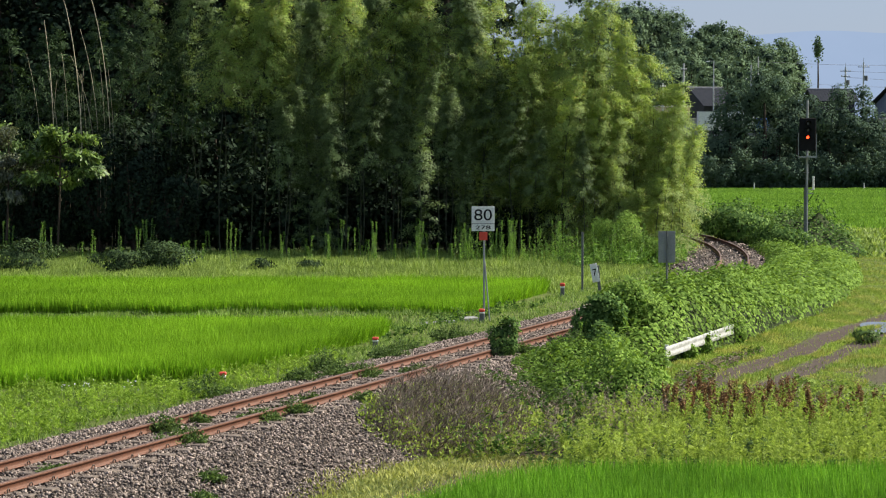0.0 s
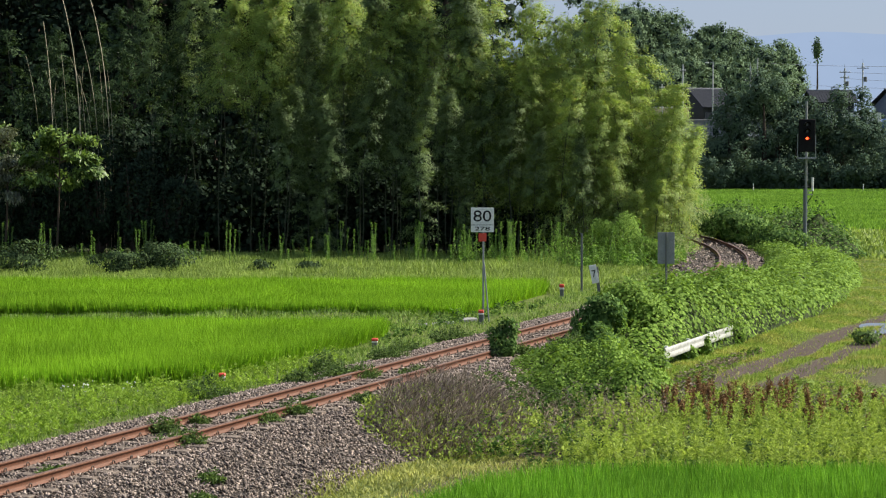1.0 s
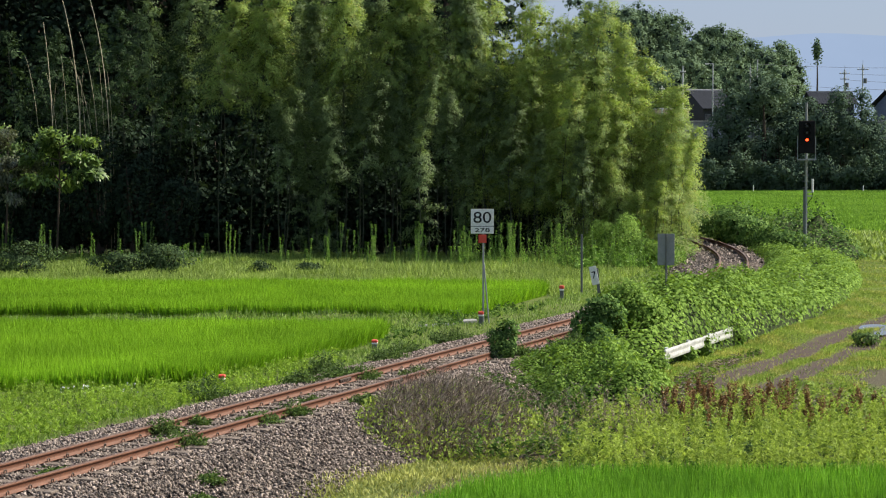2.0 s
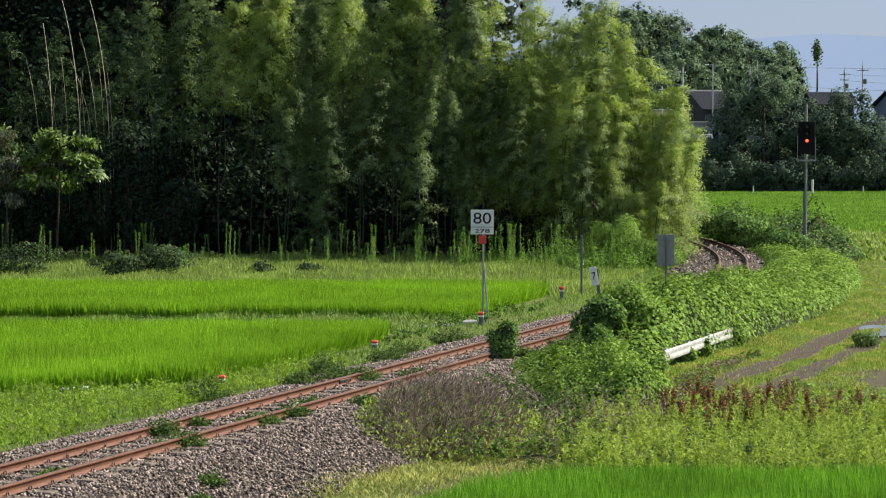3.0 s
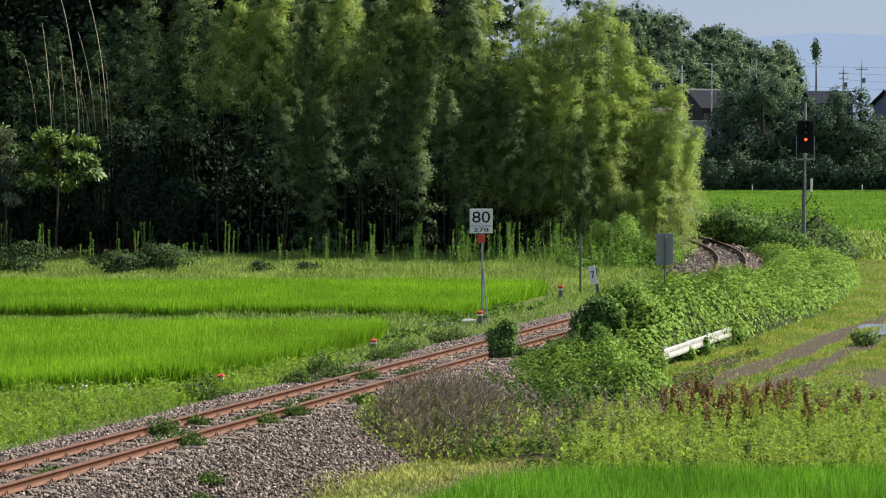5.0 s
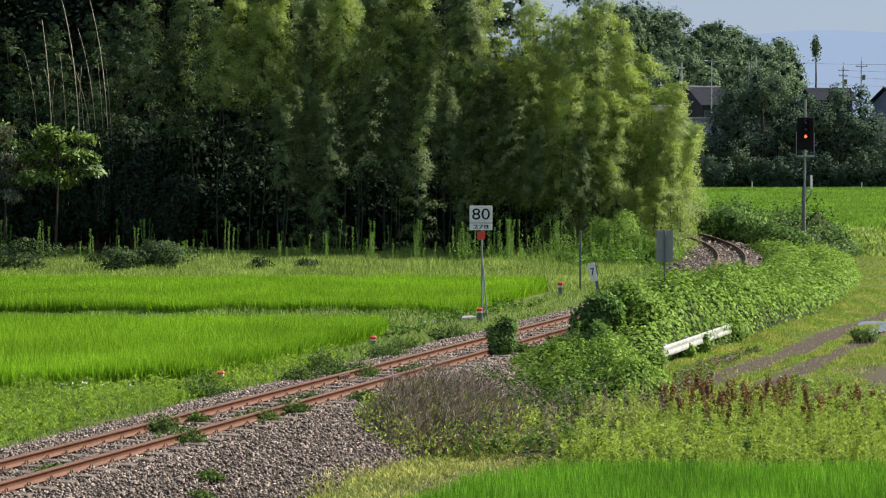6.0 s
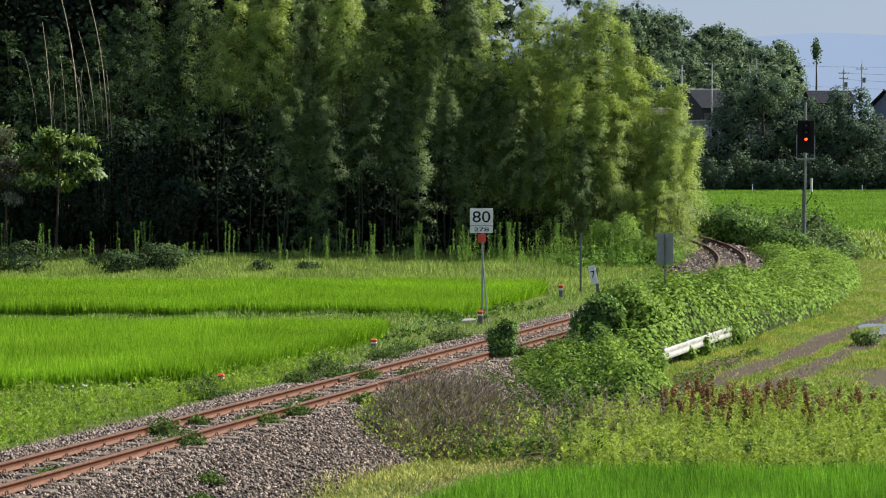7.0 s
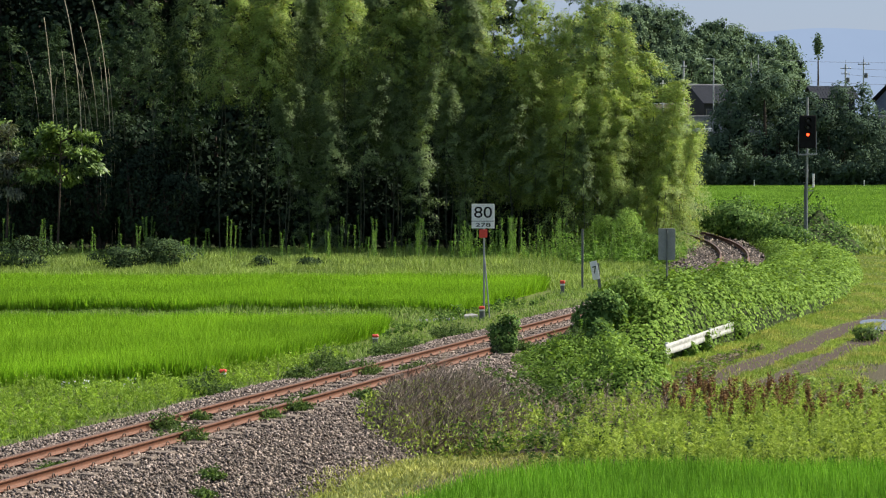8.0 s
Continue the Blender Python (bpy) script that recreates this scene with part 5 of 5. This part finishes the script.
def slender_tree():
    ob = thing("slender_tree", pose(73.6, 445, float(ground_z(73.6, 445))), "tall bare-stemmed tree with a narrow dark top", "tree")
    z = 23.0 - float(ground_z(73.6, 445))
    put("trunk", tubes("trunk", [(np.array([[0, 0, 0], [0.1, 0, z * 0.5], [0, 0, z]]), (0.25, 0.18, 0.08))], 6), M_BARK, ob)
    r = np.random.default_rng(8)
    n = 500
    P = r.normal(0, 1, (n, 3)) * (0.35, 0.35, 0.9) + (0, 0, z)
    put("crown", leaves("crown", P, r.normal(size=(n, 3)), 0.5, 0.35), M_HILL_HAZE, ob)


slender_tree()


# ---------------------------------------------------------------- signs, posts and the signal
def cyl(r, h, c=(0, 0, 0), turn=(0, 0, 0), seg=12, r2=None):
    bm = bmesh.new()
    bmesh.ops.create_cone(bm, cap_ends=True, segments=seg, radius1=r, radius2=r if r2 is None else r2, depth=h, matrix=pose(*c, *turn))
    return bm


def words(text, size, width, material, parent, m):
    cu = bpy.data.curves.new("lettering", "FONT")
    cu.body, cu.size, cu.align_x, cu.align_y, cu.extrude, cu.offset = text, size, "CENTER", "CENTER", 0.002, 0.0015
    tmp = bpy.data.objects.new("lettering", cu)
    scene.collection.objects.link(tmp)
    me = bpy.data.meshes.new_from_object(tmp.evaluated_get(bpy.context.evaluated_depsgraph_get()))
    bpy.data.objects.remove(tmp)
    co = np.array([v.co for v in me.vertices])
    k = width / (co[:, 0].max() - co[:, 0].min())
    mid = (co.max(0) + co.min(0)) / 2
    for v in me.vertices:
        v.co = Vector(((v.co.x - mid[0]) * k, v.co.y - mid[1], v.co.z))
    me.materials.clear()
    ob = put("lettering", me, material, parent, "black numerals %s" % text)
    ob.matrix_basis = m
    return ob


def speed_sign():
    ob = thing("speed_sign", pose(1.20, 66.0, -0.20), "white railway speed board reading 80 over 278 on a braced pole", "railway sign")
    put("pole", cyl(0.028, 3.3, (0.0, 0, 1.25)), M_GALV, ob, "thin galvanised pole")
    brace = np.array([[0.02, 0.02, 1.5], [0.17, -0.12, -0.3]])
    put("brace", tubes("brace", [(brace, (0.02, 0.02))], 8), M_GALV, ob, "slanting brace rod")
    plate = put("board", boxed((-0.03, -0.045, 3.09 - 0.245), (0.67, 0.012, 0.50), bevel=0.004), M_WHITE, ob, "white board")
    small = put("lower_board", boxed((-0.03, -0.045, 2.48), (0.67, 0.012, 0.205), bevel=0.004), M_WHITE, ob, "narrow white board")
    put("rim", boxed((-0.03, -0.050, 2.588), (0.67, 0.010, 0.014)), M_BLACK, ob)
    words("80", 0.46, 0.52, M_BLACK, plate, pose(-0.03, -0.053, 2.85, 90, 0, 0))
    words("278", 0.155, 0.44, M_BLACK, small, pose(-0.03, -0.053, 2.48, 90, 0, 0))
    put("reflector", boxed((-0.025, -0.04, 2.225), (0.23, 0.014, 0.24), bevel=0.004), M_RED, ob, "square red plate")
    for z in (2.85, 2.47):
        put("bracket", boxed((0, -0.025, z), (0.12, 0.04, 0.03)), M_GALV, ob)


speed_sign()


def gradient_post():
    ob = thing("marker_board", pose(5.37, 77.7, -0.48), "small white board with a black 7, leaning on a short post", "railway sign")
    put("post", boxed((0.04, 0.03, 0.5), (0.10, 0.06, 1.0), pose(0, 0, 0, 0, -5, 0)), M_GREYPOST, ob)
    board = put("board", boxed((0.0, -0.025, 0.76), (0.25, 0.02, 0.64), pose(0, 0, 0, 0, -11, 0), 0.005), M_WHITE, ob, "white painted board")
    words("7", 0.36, 0.14, M_BLACK, board, pose(-0.148, -0.042, 0.76, 90, -11, 0))


gradient_post()


def marker_post(x, y, h, label, z=None):
    ob = thing("marker_post", pose(x, y, float(ground_z(x, y)) - 0.03 if z is None else z), label, "marker post", "marker posts")
    put("post", boxed((0, 0, h * 0.36), (0.13, 0.13, h * 0.72), bevel=0.012), M_GREYPOST, ob, "grey concrete stub")
    put("band", boxed((0, 0, h * 0.76), (0.15, 0.15, h * 0.12), bevel=0.01), M_WHITE, ob, "white band")
    put("cap", boxed((0, 0, h * 0.93), (0.17, 0.17, h * 0.22), bevel=0.025), M_RED, ob, "red painted cap")


marker_post(4.02, 75.9, 0.52, "short grey marker post with a red cap and white band")
marker_post(1.12, 65.2, 0.42, "short marker post with a red cap beside the speed sign")
marker_post(-1.72, 57.3, 0.34, "short marker post with a red cap by the paddy")
marker_post(-4.75, 48.5, 0.36, "low marker post with a red cap among weeds")

ob = thing("fence_post", pose(4.93, 79.8, float(ground_z(4.93, 79.8))), "plain weathered grey post", "post")
put("post", boxed((0, 0, 1.05), (0.075, 0.075, 2.1), bevel=0.008), M_GREYPOST, ob)
put("cap", boxed((0, 0, 2.11), (0.09, 0.09, 0.03), bevel=0.006), M_GREYPOST, ob)

ob = thing("turned_sign", pose(6.10, 61.5, -0.5), "back of a plain grey metal sign on a thin post", "railway sign")
put("post", cyl(0.024, 2.85, (0, 0, 1.42)), M_GREYPOST, ob)
plate = put("board", boxed((0, 0.035, 2.42), (0.46, 0.01, 0.86), bevel=0.004), M_GREYBACK, ob, "grey board seen from behind")
for z in (2.2, 2.65):
    put("bracket", boxed((0, 0.02, z), (0.20, 0.02, 0.03)), M_GREYBACK, plate)


def signal():
    ob = thing("railway_signal", pose(17.38, 108.0, -0.6), "black railway colour-light signal showing red on a steel mast", "railway signal")
    put("mast", cyl(0.06, 7.35, (0, 0, 3.68), seg=14), M_GALV, ob, "grey steel mast")
    head = put("signal_head", boxed((0, -0.16, 5.72), (0.80, 0.06, 1.55), bevel=0.06), M_BLACK, ob, "black backing board")
    put("housing", boxed((0, -0.02, 5.72), (0.42, 0.24, 1.3), bevel=0.03), M_BLACK, head)
    for i, z in enumerate((6.24, 5.92, 5.58)):
        put("lens", cyl(0.065, 0.03, (0, -0.205, z), (90, 0, 0), 20), M_LAMP if i == 2 else M_LENS, head, "lit red lens" if i == 2 else "unlit lens")
        ang = np.linspace(-0.25, math.pi + 0.25, 12)
        v, q = [], []
        for k, y in enumerate((-0.19, -0.46)):
            for r0 in (0.13, 0.138):
                v += [(r0 * math.cos(t), y, z + r0 * math.sin(t)) for t in ang]
        for a, b in ((0, 2), (1, 3), (0, 1), (2, 3)):
            q += [[a * 12 + j, a * 12 + j + 1, b * 12 + j + 1, b * 12 + j] for j in range(11)]
        put("hood", mesh_np("hood", v, q), M_BLACK, head)
    cage = thing_part("platform", ob)
    for c, s in (((0, -0.1, 4.65), (0.86, 0.5, 0.05)), ((-0.43, -0.1, 5.2), (0.03, 0.03, 1.1)), ((0.43, -0.1, 5.2), (0.03, 0.03, 1.1)), ((-0.43, -0.1, 5.76), (0.05, 0.05, 0.05))):
        put("rail_bar", boxed(c, s), M_GALV, cage)
    put("bracket_arm", boxed((0.14, 0, 3.08), (0.34, 0.05, 0.05)), M_GALV, ob)
    put("bracket_arm", boxed((0.14, 0, 2.90), (0.34, 0.05, 0.05)), M_GALV, ob)
    put("tube", cyl(0.055, 0.64, (0.31, 0, 3.40)), M_WHITE, ob, "pale tube on a bracket")
    # Darker box that widens the lower mast on its left.
    put("mast_side_box", boxed((-0.085, -0.02, 1.65), (0.09, 0.10, 3.1), bevel=0.015), M_GREYPOST, ob, "darker grey box down the left side of the mast")
    put("cable", tubes("cable", [(np.array([[0.31, 0, 3.08], [0.29, 0, 2.82], [0.12, 0, 2.60], [0.02, 0, 2.40]]), 0.022)], 6), M_BLACK, ob)
    for i in range(12):
        put("rung", boxed((0, 0.14, 0.6 + 0.3 * i), (0.3, 0.02, 0.02)), M_GALV, ob)


def thing_part(name, parent):
    bm = boxed((0, -0.1, 4.61), (0.80, 0.44, 0.02))
    return put(name, bm, M_GALV, parent)


signal()


def guard_rail():
    ob = thing("guard_rail", pose(0, 0, 0), "short white roadside guard rail half hidden by vine", "guard rail")
    a, b = np.array([5.50, 55.6]), np.array([8.06, 62.6])
    ang = math.atan2(b[1] - a[1], b[0] - a[0])
    length = float(np.hypot(*(b - a)))
    prof = [(0.0, -0.14), (0.018, -0.105), (0.018, -0.055), (0.0, -0.015), (0.0, 0.015), (0.018, 0.055), (0.018, 0.105), (0.0, 0.14)]
    for lo, hi in ((0.0, 0.52), (0.525, 1.0)):
        v, q = [], []
        for f in (lo, hi):
            for off in (0, 0.012):
                v += [(f * length, -o + off, z) for o, z in prof]
        k = len(prof)
        q += [[j, j + 1, 2 * k + j + 1, 2 * k + j] for j in range(k - 1)] + [[k + j, 3 * k + j, 3 * k + j + 1, k + j + 1] for j in range(k - 1)]
        beam = put("beam", mesh_np("beam", v, q), M_DAPPLED_WHITE, ob, "white corrugated beam")
        beam.matrix_basis = pose(a[0], a[1], -0.42, 0, 0, math.degrees(ang))
    for f in (0.05, 0.35, 0.66, 0.96):
        p = a + (b - a) * f
        put("post", cyl(0.05, 0.8, (p[0] - 0.06, p[1] + 0.06, -0.66)), M_WHITE, ob)


guard_rail()


def concrete_slab(x, y, s, turn):
    ob = put("concrete_slab", boxed((0, 0, 0), s, bevel=0.02), M_CONCRETE)
    ob.matrix_basis = pose(x, y, float(ground_z(x, y)) + s[2] * 0.3, 3, -2, turn)
    tagged(ob, "weathered concrete slab at the edge of the paddy", "slab")


concrete_slab(0.75, 66.4, (0.5, 0.3, 0.14), 30)
concrete_slab(-0.2, 65.6, (1.2, 0.3, 0.08), 20)

pud = bmesh.new()
bmesh.ops.create_circle(pud, cap_ends=True, segments=28, radius=1.0)
for v in pud.verts:
    a = math.atan2(v.co.y, v.co.x)
    k = 1 + 0.18 * math.sin(3 * a) + 0.1 * math.sin(5 * a + 1)
    v.co = Vector((v.co.x * 0.75 * k, v.co.y * 2.3 * k, 0))
puddle = put("puddle", pud, water_mat())
puddle.matrix_basis = pose(13.2, 67.6, float(ground_z(13.2, 67.6)) + 0.03, 0, 0, -21)
tagged(puddle, "shallow muddy puddle in the wheel rut", "puddle", kind="structure")


def fallen_branches():
    for i, (x, y, l, turn) in enumerate(((4.3, 46.6, 1.3, 10), (4.7, 46.3, 1.1, -12), (4.9, 46.8, 0.9, 25))):
        ob = thing("fallen_branch", pose(x, y, float(ground_z(x, y)) + 0.26, 0, 0, turn), "dark dead branch lying among the weeds", "branch")
        f = np.linspace(-0.5, 0.5, 6)
        lines = [(np.stack([f * l, 0.05 * np.sin(f * 7), 0.06 * np.cos(f * 5)], -1), 0.042 * (0.8 - f))]
        for k in (-0.2, 0.1, 0.3):
            lines.append((np.array([[k * l, 0, 0.05], [k * l + 0.2, 0.1, 0.15], [k * l + 0.35, 0.12, 0.2]]), (0.014, 0.01, 0.005)))
        put("branch", tubes("branch", lines, 5), M_BARK, ob)


fallen_branches()


# ---------------------------------------------------------------- houses, road and poles beyond the paddy
def house(x, y, z, w, dpt, eave, ridge, wall_mat, label, turn):
    ob = thing("house", pose(x, y, z, 0, 0, turn), label, "house")
    put("wall", boxed((0, 0, eave / 2), (w, dpt, eave)), wall_mat, ob)
    for side in (-1, 1):
        run, up = dpt / 2 + 0.7, ridge - eave
        tilt = math.degrees(math.atan2(up, run))
        slope = put("roof", boxed((0, 0, 0), (w + 1.2, math.hypot(run, up), 0.16), bevel=0.03), M_ROOF, ob, "grey tiled roof slope")
        slope.matrix_basis = pose(0, side * run / 2, eave + up / 2 + 0.02, -side * tilt, 0, 0)
        for k in range(int(w * 2.2)):
            put("roof_rib", boxed((-w / 2 - 0.4 + k * 0.46, 0, 0.10), (0.26, math.hypot(run, up) - 0.1, 0.02)), M_ROOF, slope)
    put("ridge", boxed((0, 0, ridge + 0.1), (w + 1.3, 0.35, 0.25), bevel=0.05), M_TILEEDGE, ob)
    for sx in (-1, 1):
        gable = bmesh.new()
        vs = [gable.verts.new((sx * (w / 2 - t), y, z)) for t in (0.01, 0.15) for y, z in ((-dpt / 2, eave), (dpt / 2, eave), (0, ridge - 0.2))]
        bmesh.ops.convex_hull(gable, input=vs)
        put("gable", gable, wall_mat, ob)
    for k in (-0.28, 0.22):
        win = put("window", boxed((k * w, -dpt / 2 - 0.03, eave - 1.3), (1.6, 0.08, 1.1), bevel=0.02), M_GREYPOST, ob, "grey window frame")
        put("pane", boxed((k * w, -dpt / 2 - 0.08, eave - 1.3), (1.4, 0.03, 0.9)), M_CARGLASS, win)


Z_ROAD = 5.25
house(40.8, 352, 5.4, 5.4, 7.0, 4.7, 7.6, M_HOUSEWALL, "dark house with a grey gabled tile roof above the road", 28)
house(59.8, 350, 5.4, 6.0, 7.0, 5.4, 7.3, M_HOUSEWALL, "house with a long grey tiled roof behind trees", 4)
house(71.0, 346, 5.4, 7.0, 7.0, 5.0, 7.4, M_HOUSEBLUE, "blue-grey house with a tiled roof", 24)
ob = thing("shed", pose(35.0, 346, 5.4), "tan shed with a flat roof beside the road", "shed")
put("wall", boxed((0, 0, 2.3), (5.0, 4.0, 4.6)), M_TANWALL, ob)
put("roof", boxed((0, 0, 4.68), (5.4, 4.4, 0.16), bevel=0.03), M_WHITE, ob)

road = put("road", boxed((60, 331, Z_ROAD - 0.5), (220, 9, 1.0), bevel=0.05), plain_mat("asphalt", (0.045, 0.045, 0.047), (0.07, 0.07, 0.07), 2, 0.9))
tagged(road, "raised asphalt road beyond the trees", "road", kind="structure")
wall = put("wall_road", boxed((60, 336.5, Z_ROAD + 1.3), (220, 0.25, 2.9), bevel=0.02), M_WALLGREY)
tagged(wall, "grey concrete wall along the raised road", "wall", kind="structure")
cop = put("wall_coping", boxed((60, 336.4, Z_ROAD + 2.86), (220, 0.5, 0.22), bevel=0.03), M_CONCRETE)
tagged(cop, "pale coping on the road wall", "coping", kind="structure")
for i in range(22):
    put("joint", boxed((-44 + i * 10 + 0.3, 336.34, Z_ROAD + 1.3), (0.12, 0.06, 2.8)), M_CONCRETE, wall)


def utility_pole(x, y, ztop, arms, lamp=False, r=0.15, label="grey concrete utility pole with crossarms"):
    z0 = float(ground_z(x, y))
    ob = thing("utility_pole", pose(x, y, z0), label, "pole", "utility poles")
    h = ztop - z0
    put("pole", cyl(r, h, (0, 0, h / 2), seg=10, r2=r * 0.75), M_POLE, ob)
    for dz, w in arms:
        arm = put("crossarm", boxed((0, -0.12, h - dz), (w, 0.10, 0.10)), M_GREYPOST, ob)
        for k in (-0.42, -0.15, 0.15, 0.42):
            put("insulator", cyl(0.06, 0.22, (k * w, -0.12, h - dz + 0.15), seg=8), M_WHITE, arm)
    if lamp:
        put("lamp_arm", boxed((-0.45, 0, h - 0.05), (1.1, 0.09, 0.09)), M_GALV, ob)
        put("lamp_head", boxed((-0.9, 0, h - 0.1), (0.6, 0.22, 0.14), bevel=0.04), M_WHITE, ob)
    if len(arms) > 1:
        put("transformer", cyl(0.28, 0.8, (0.42, 0, h - 2.6), seg=12), M_GREYPOST, ob)
        put("insulator_rod", cyl(0.03, 0.8, (0, 0, h + 0.3), seg=6), M_GALV, ob)


utility_pole(35.9, 338, 16.4, [(1.0, 0.8)], r=0.17)
utility_pole(40.5, 339, 16.8, [], True, 0.11, "tall grey street lamp beside the raised road")
utility_pole(48.0, 345, 17.6, [(3.2, 1.4)], False, 0.12)
utility_pole(47.2, 347, 16.4, [(2.2, 1.8), (4.4, 1.6)], False, 0.15)
utility_pole(67.5, 380, 17.2, [(0.7, 1.8), (1.6, 1.5)], False, 0.18)
utility_pole(68.3, 368, 17.6, [(0.8, 1.9), (5.6, 1.6)], False, 0.15)
utility_pole(33.0, 340, 13.5, [(0.6, 0.8)], False, 0.13)


def wires():
    spans = (((48, 345, 16.9), (95, 352, 17.6)), ((47.2, 347, 14.2), (95, 356, 13.6)), ((67.5, 380, 16.5), (120, 372, 17.2)), ((67.5, 380, 15.5), (120, 372, 14.5)), ((68.3, 368, 12), (120, 366, 11)))
    for a, b in spans:
        a, b = np.array(a), np.array(b)
        f = np.linspace(0, 1, 14)[:, None]
        pts = a + (b - a) * f - np.array([0, 0, 1.0]) * (4 * f * (1 - f) * 0.8)
        ob = put("power_line", tubes("power_line", [(pts, 0.022)], 4), M_WIRE)
        tagged(ob, "thin sagging power line between poles", "cable", "power lines")


wires()


# field-edge stakes before the tree belt
for x in (35.1, 47.5):
    ob = put("stake", cyl(0.05, 0.9, (0, 0, 0.45), seg=8), M_WHITE)
    ob.matrix_basis = pose(x, 255, float(ground_z(x, 255)))
    tagged(ob, "short pale stake at the field's edge", "stake", "stakes")


# ---------------------------------------------------------------- vehicles on the raised road
def wheel_parts(ob, spots, r):
    for x, y in spots:
        w = put("wheel", cyl(r, 0.24, (x, y, r), (90, 0, 0), 18), M_CARDARK, ob)
        put("rim", cyl(r * 0.55, 0.26, (x, y, r), (90, 0, 0), 14), M_GALV, w)


def truck():
    ob = thing("box_truck", pose(0, 0, 0), "white box truck with a blue cab driving along the raised road", "truck")
    body = put("cargo_box", boxed((-0.5, 0, 2.5), (8.0, 2.4, 2.7), bevel=0.05), M_TRUCKBOX, ob, "white cargo box")
    for k in range(9):
        put("rib", boxed((-4.4 + k * 0.97, -1.215, 2.5), (0.05, 0.03, 2.5)), M_TRUCKBOX, body)
    put("top_rail", boxed((-0.5, -1.2, 3.83), (8.0, 0.08, 0.10)), M_GALV, body)
    put("chassis", boxed((0.4, 0, 0.85), (9.6, 0.9, 0.3)), M_CARDARK, ob)
    cab = put("cab", boxed((4.7, 0, 1.75), (1.9, 2.3, 2.3), bevel=0.16), M_BLUE, ob, "blue cab")
    put("side_window", boxed((4.9, -1.16, 2.25), (0.9, 0.03, 0.7), bevel=0.01), M_CARGLASS, cab)
    put("windscreen", boxed((5.65, 0, 2.25), (0.03, 1.9, 0.8), bevel=0.01), M_CARGLASS, cab)
    wheel_parts(ob, [(x, y) for x in (-3.2, -2.0, 4.9) for y in (-1.0, 1.0)], 0.48)
    return ob


def car(material, label):
    ob = thing("car", pose(0, 0, 0), label, "car", "passing cars")
    bm = boxed((0, 0, 0.72), (4.2, 1.7, 0.75), bevel=0.14)
    put("body", bm, material, ob)
    bm = boxed((0.15, 0, 1.27), (2.6, 1.5, 0.5))
    for v in bm.verts:
        if v.co.z > 1.3:
            v.co.x = 0.15 + (v.co.x - 0.15) * 0.72
            v.co.y *= 0.88
    put("windows", bm, M_CARGLASS, ob, "dark window band")
    put("roof", boxed((0.15, 0, 1.545), (1.95, 1.36, 0.06), bevel=0.02), material, ob)
    for x in (-0.78, 0.15, 1.05):
        put("pillar", boxed((x, -0.72, 1.28), (0.08, 0.06, 0.5)), material, ob)
    wheel_parts(ob, [(x, y) for x in (-1.3, 1.3) for y in (-0.76, 0.76)], 0.32)
    put("headlight", boxed((-2.08, -0.6, 0.8), (0.06, 0.3, 0.14), bevel=0.02), M_WHITE, ob)
    put("headlight", boxed((-2.08, 0.6, 0.8), (0.06, 0.3, 0.14), bevel=0.02), M_WHITE, ob)
    return ob


TRUCK = truck()
CARS = [car(M_SILVER if i % 2 else M_WHITE, "pale car driving along the raised road") for i in range(5)]


def motions():
    """Everything that drives along the raised road."""
    times = (0.0, 2.0, 4.0, 6.0, 8.0)
    walk(TRUCK, [(t, pose(41.5 + 18.5 * t, 328.8, Z_ROAD)) for t in times])
    for ob, when in zip(CARS, (1.43, 2.97, 4.63, 7.95)):
        walk(ob, [(t, pose(38.2 - 16.0 * (t - when), 332.8, Z_ROAD)) for t in times])
    walk(CARS[4], [(t, pose(38.0 + 17.0 * (t - 3.22), 328.8, Z_ROAD, 0, 0, 180)) for t in times])


motions()
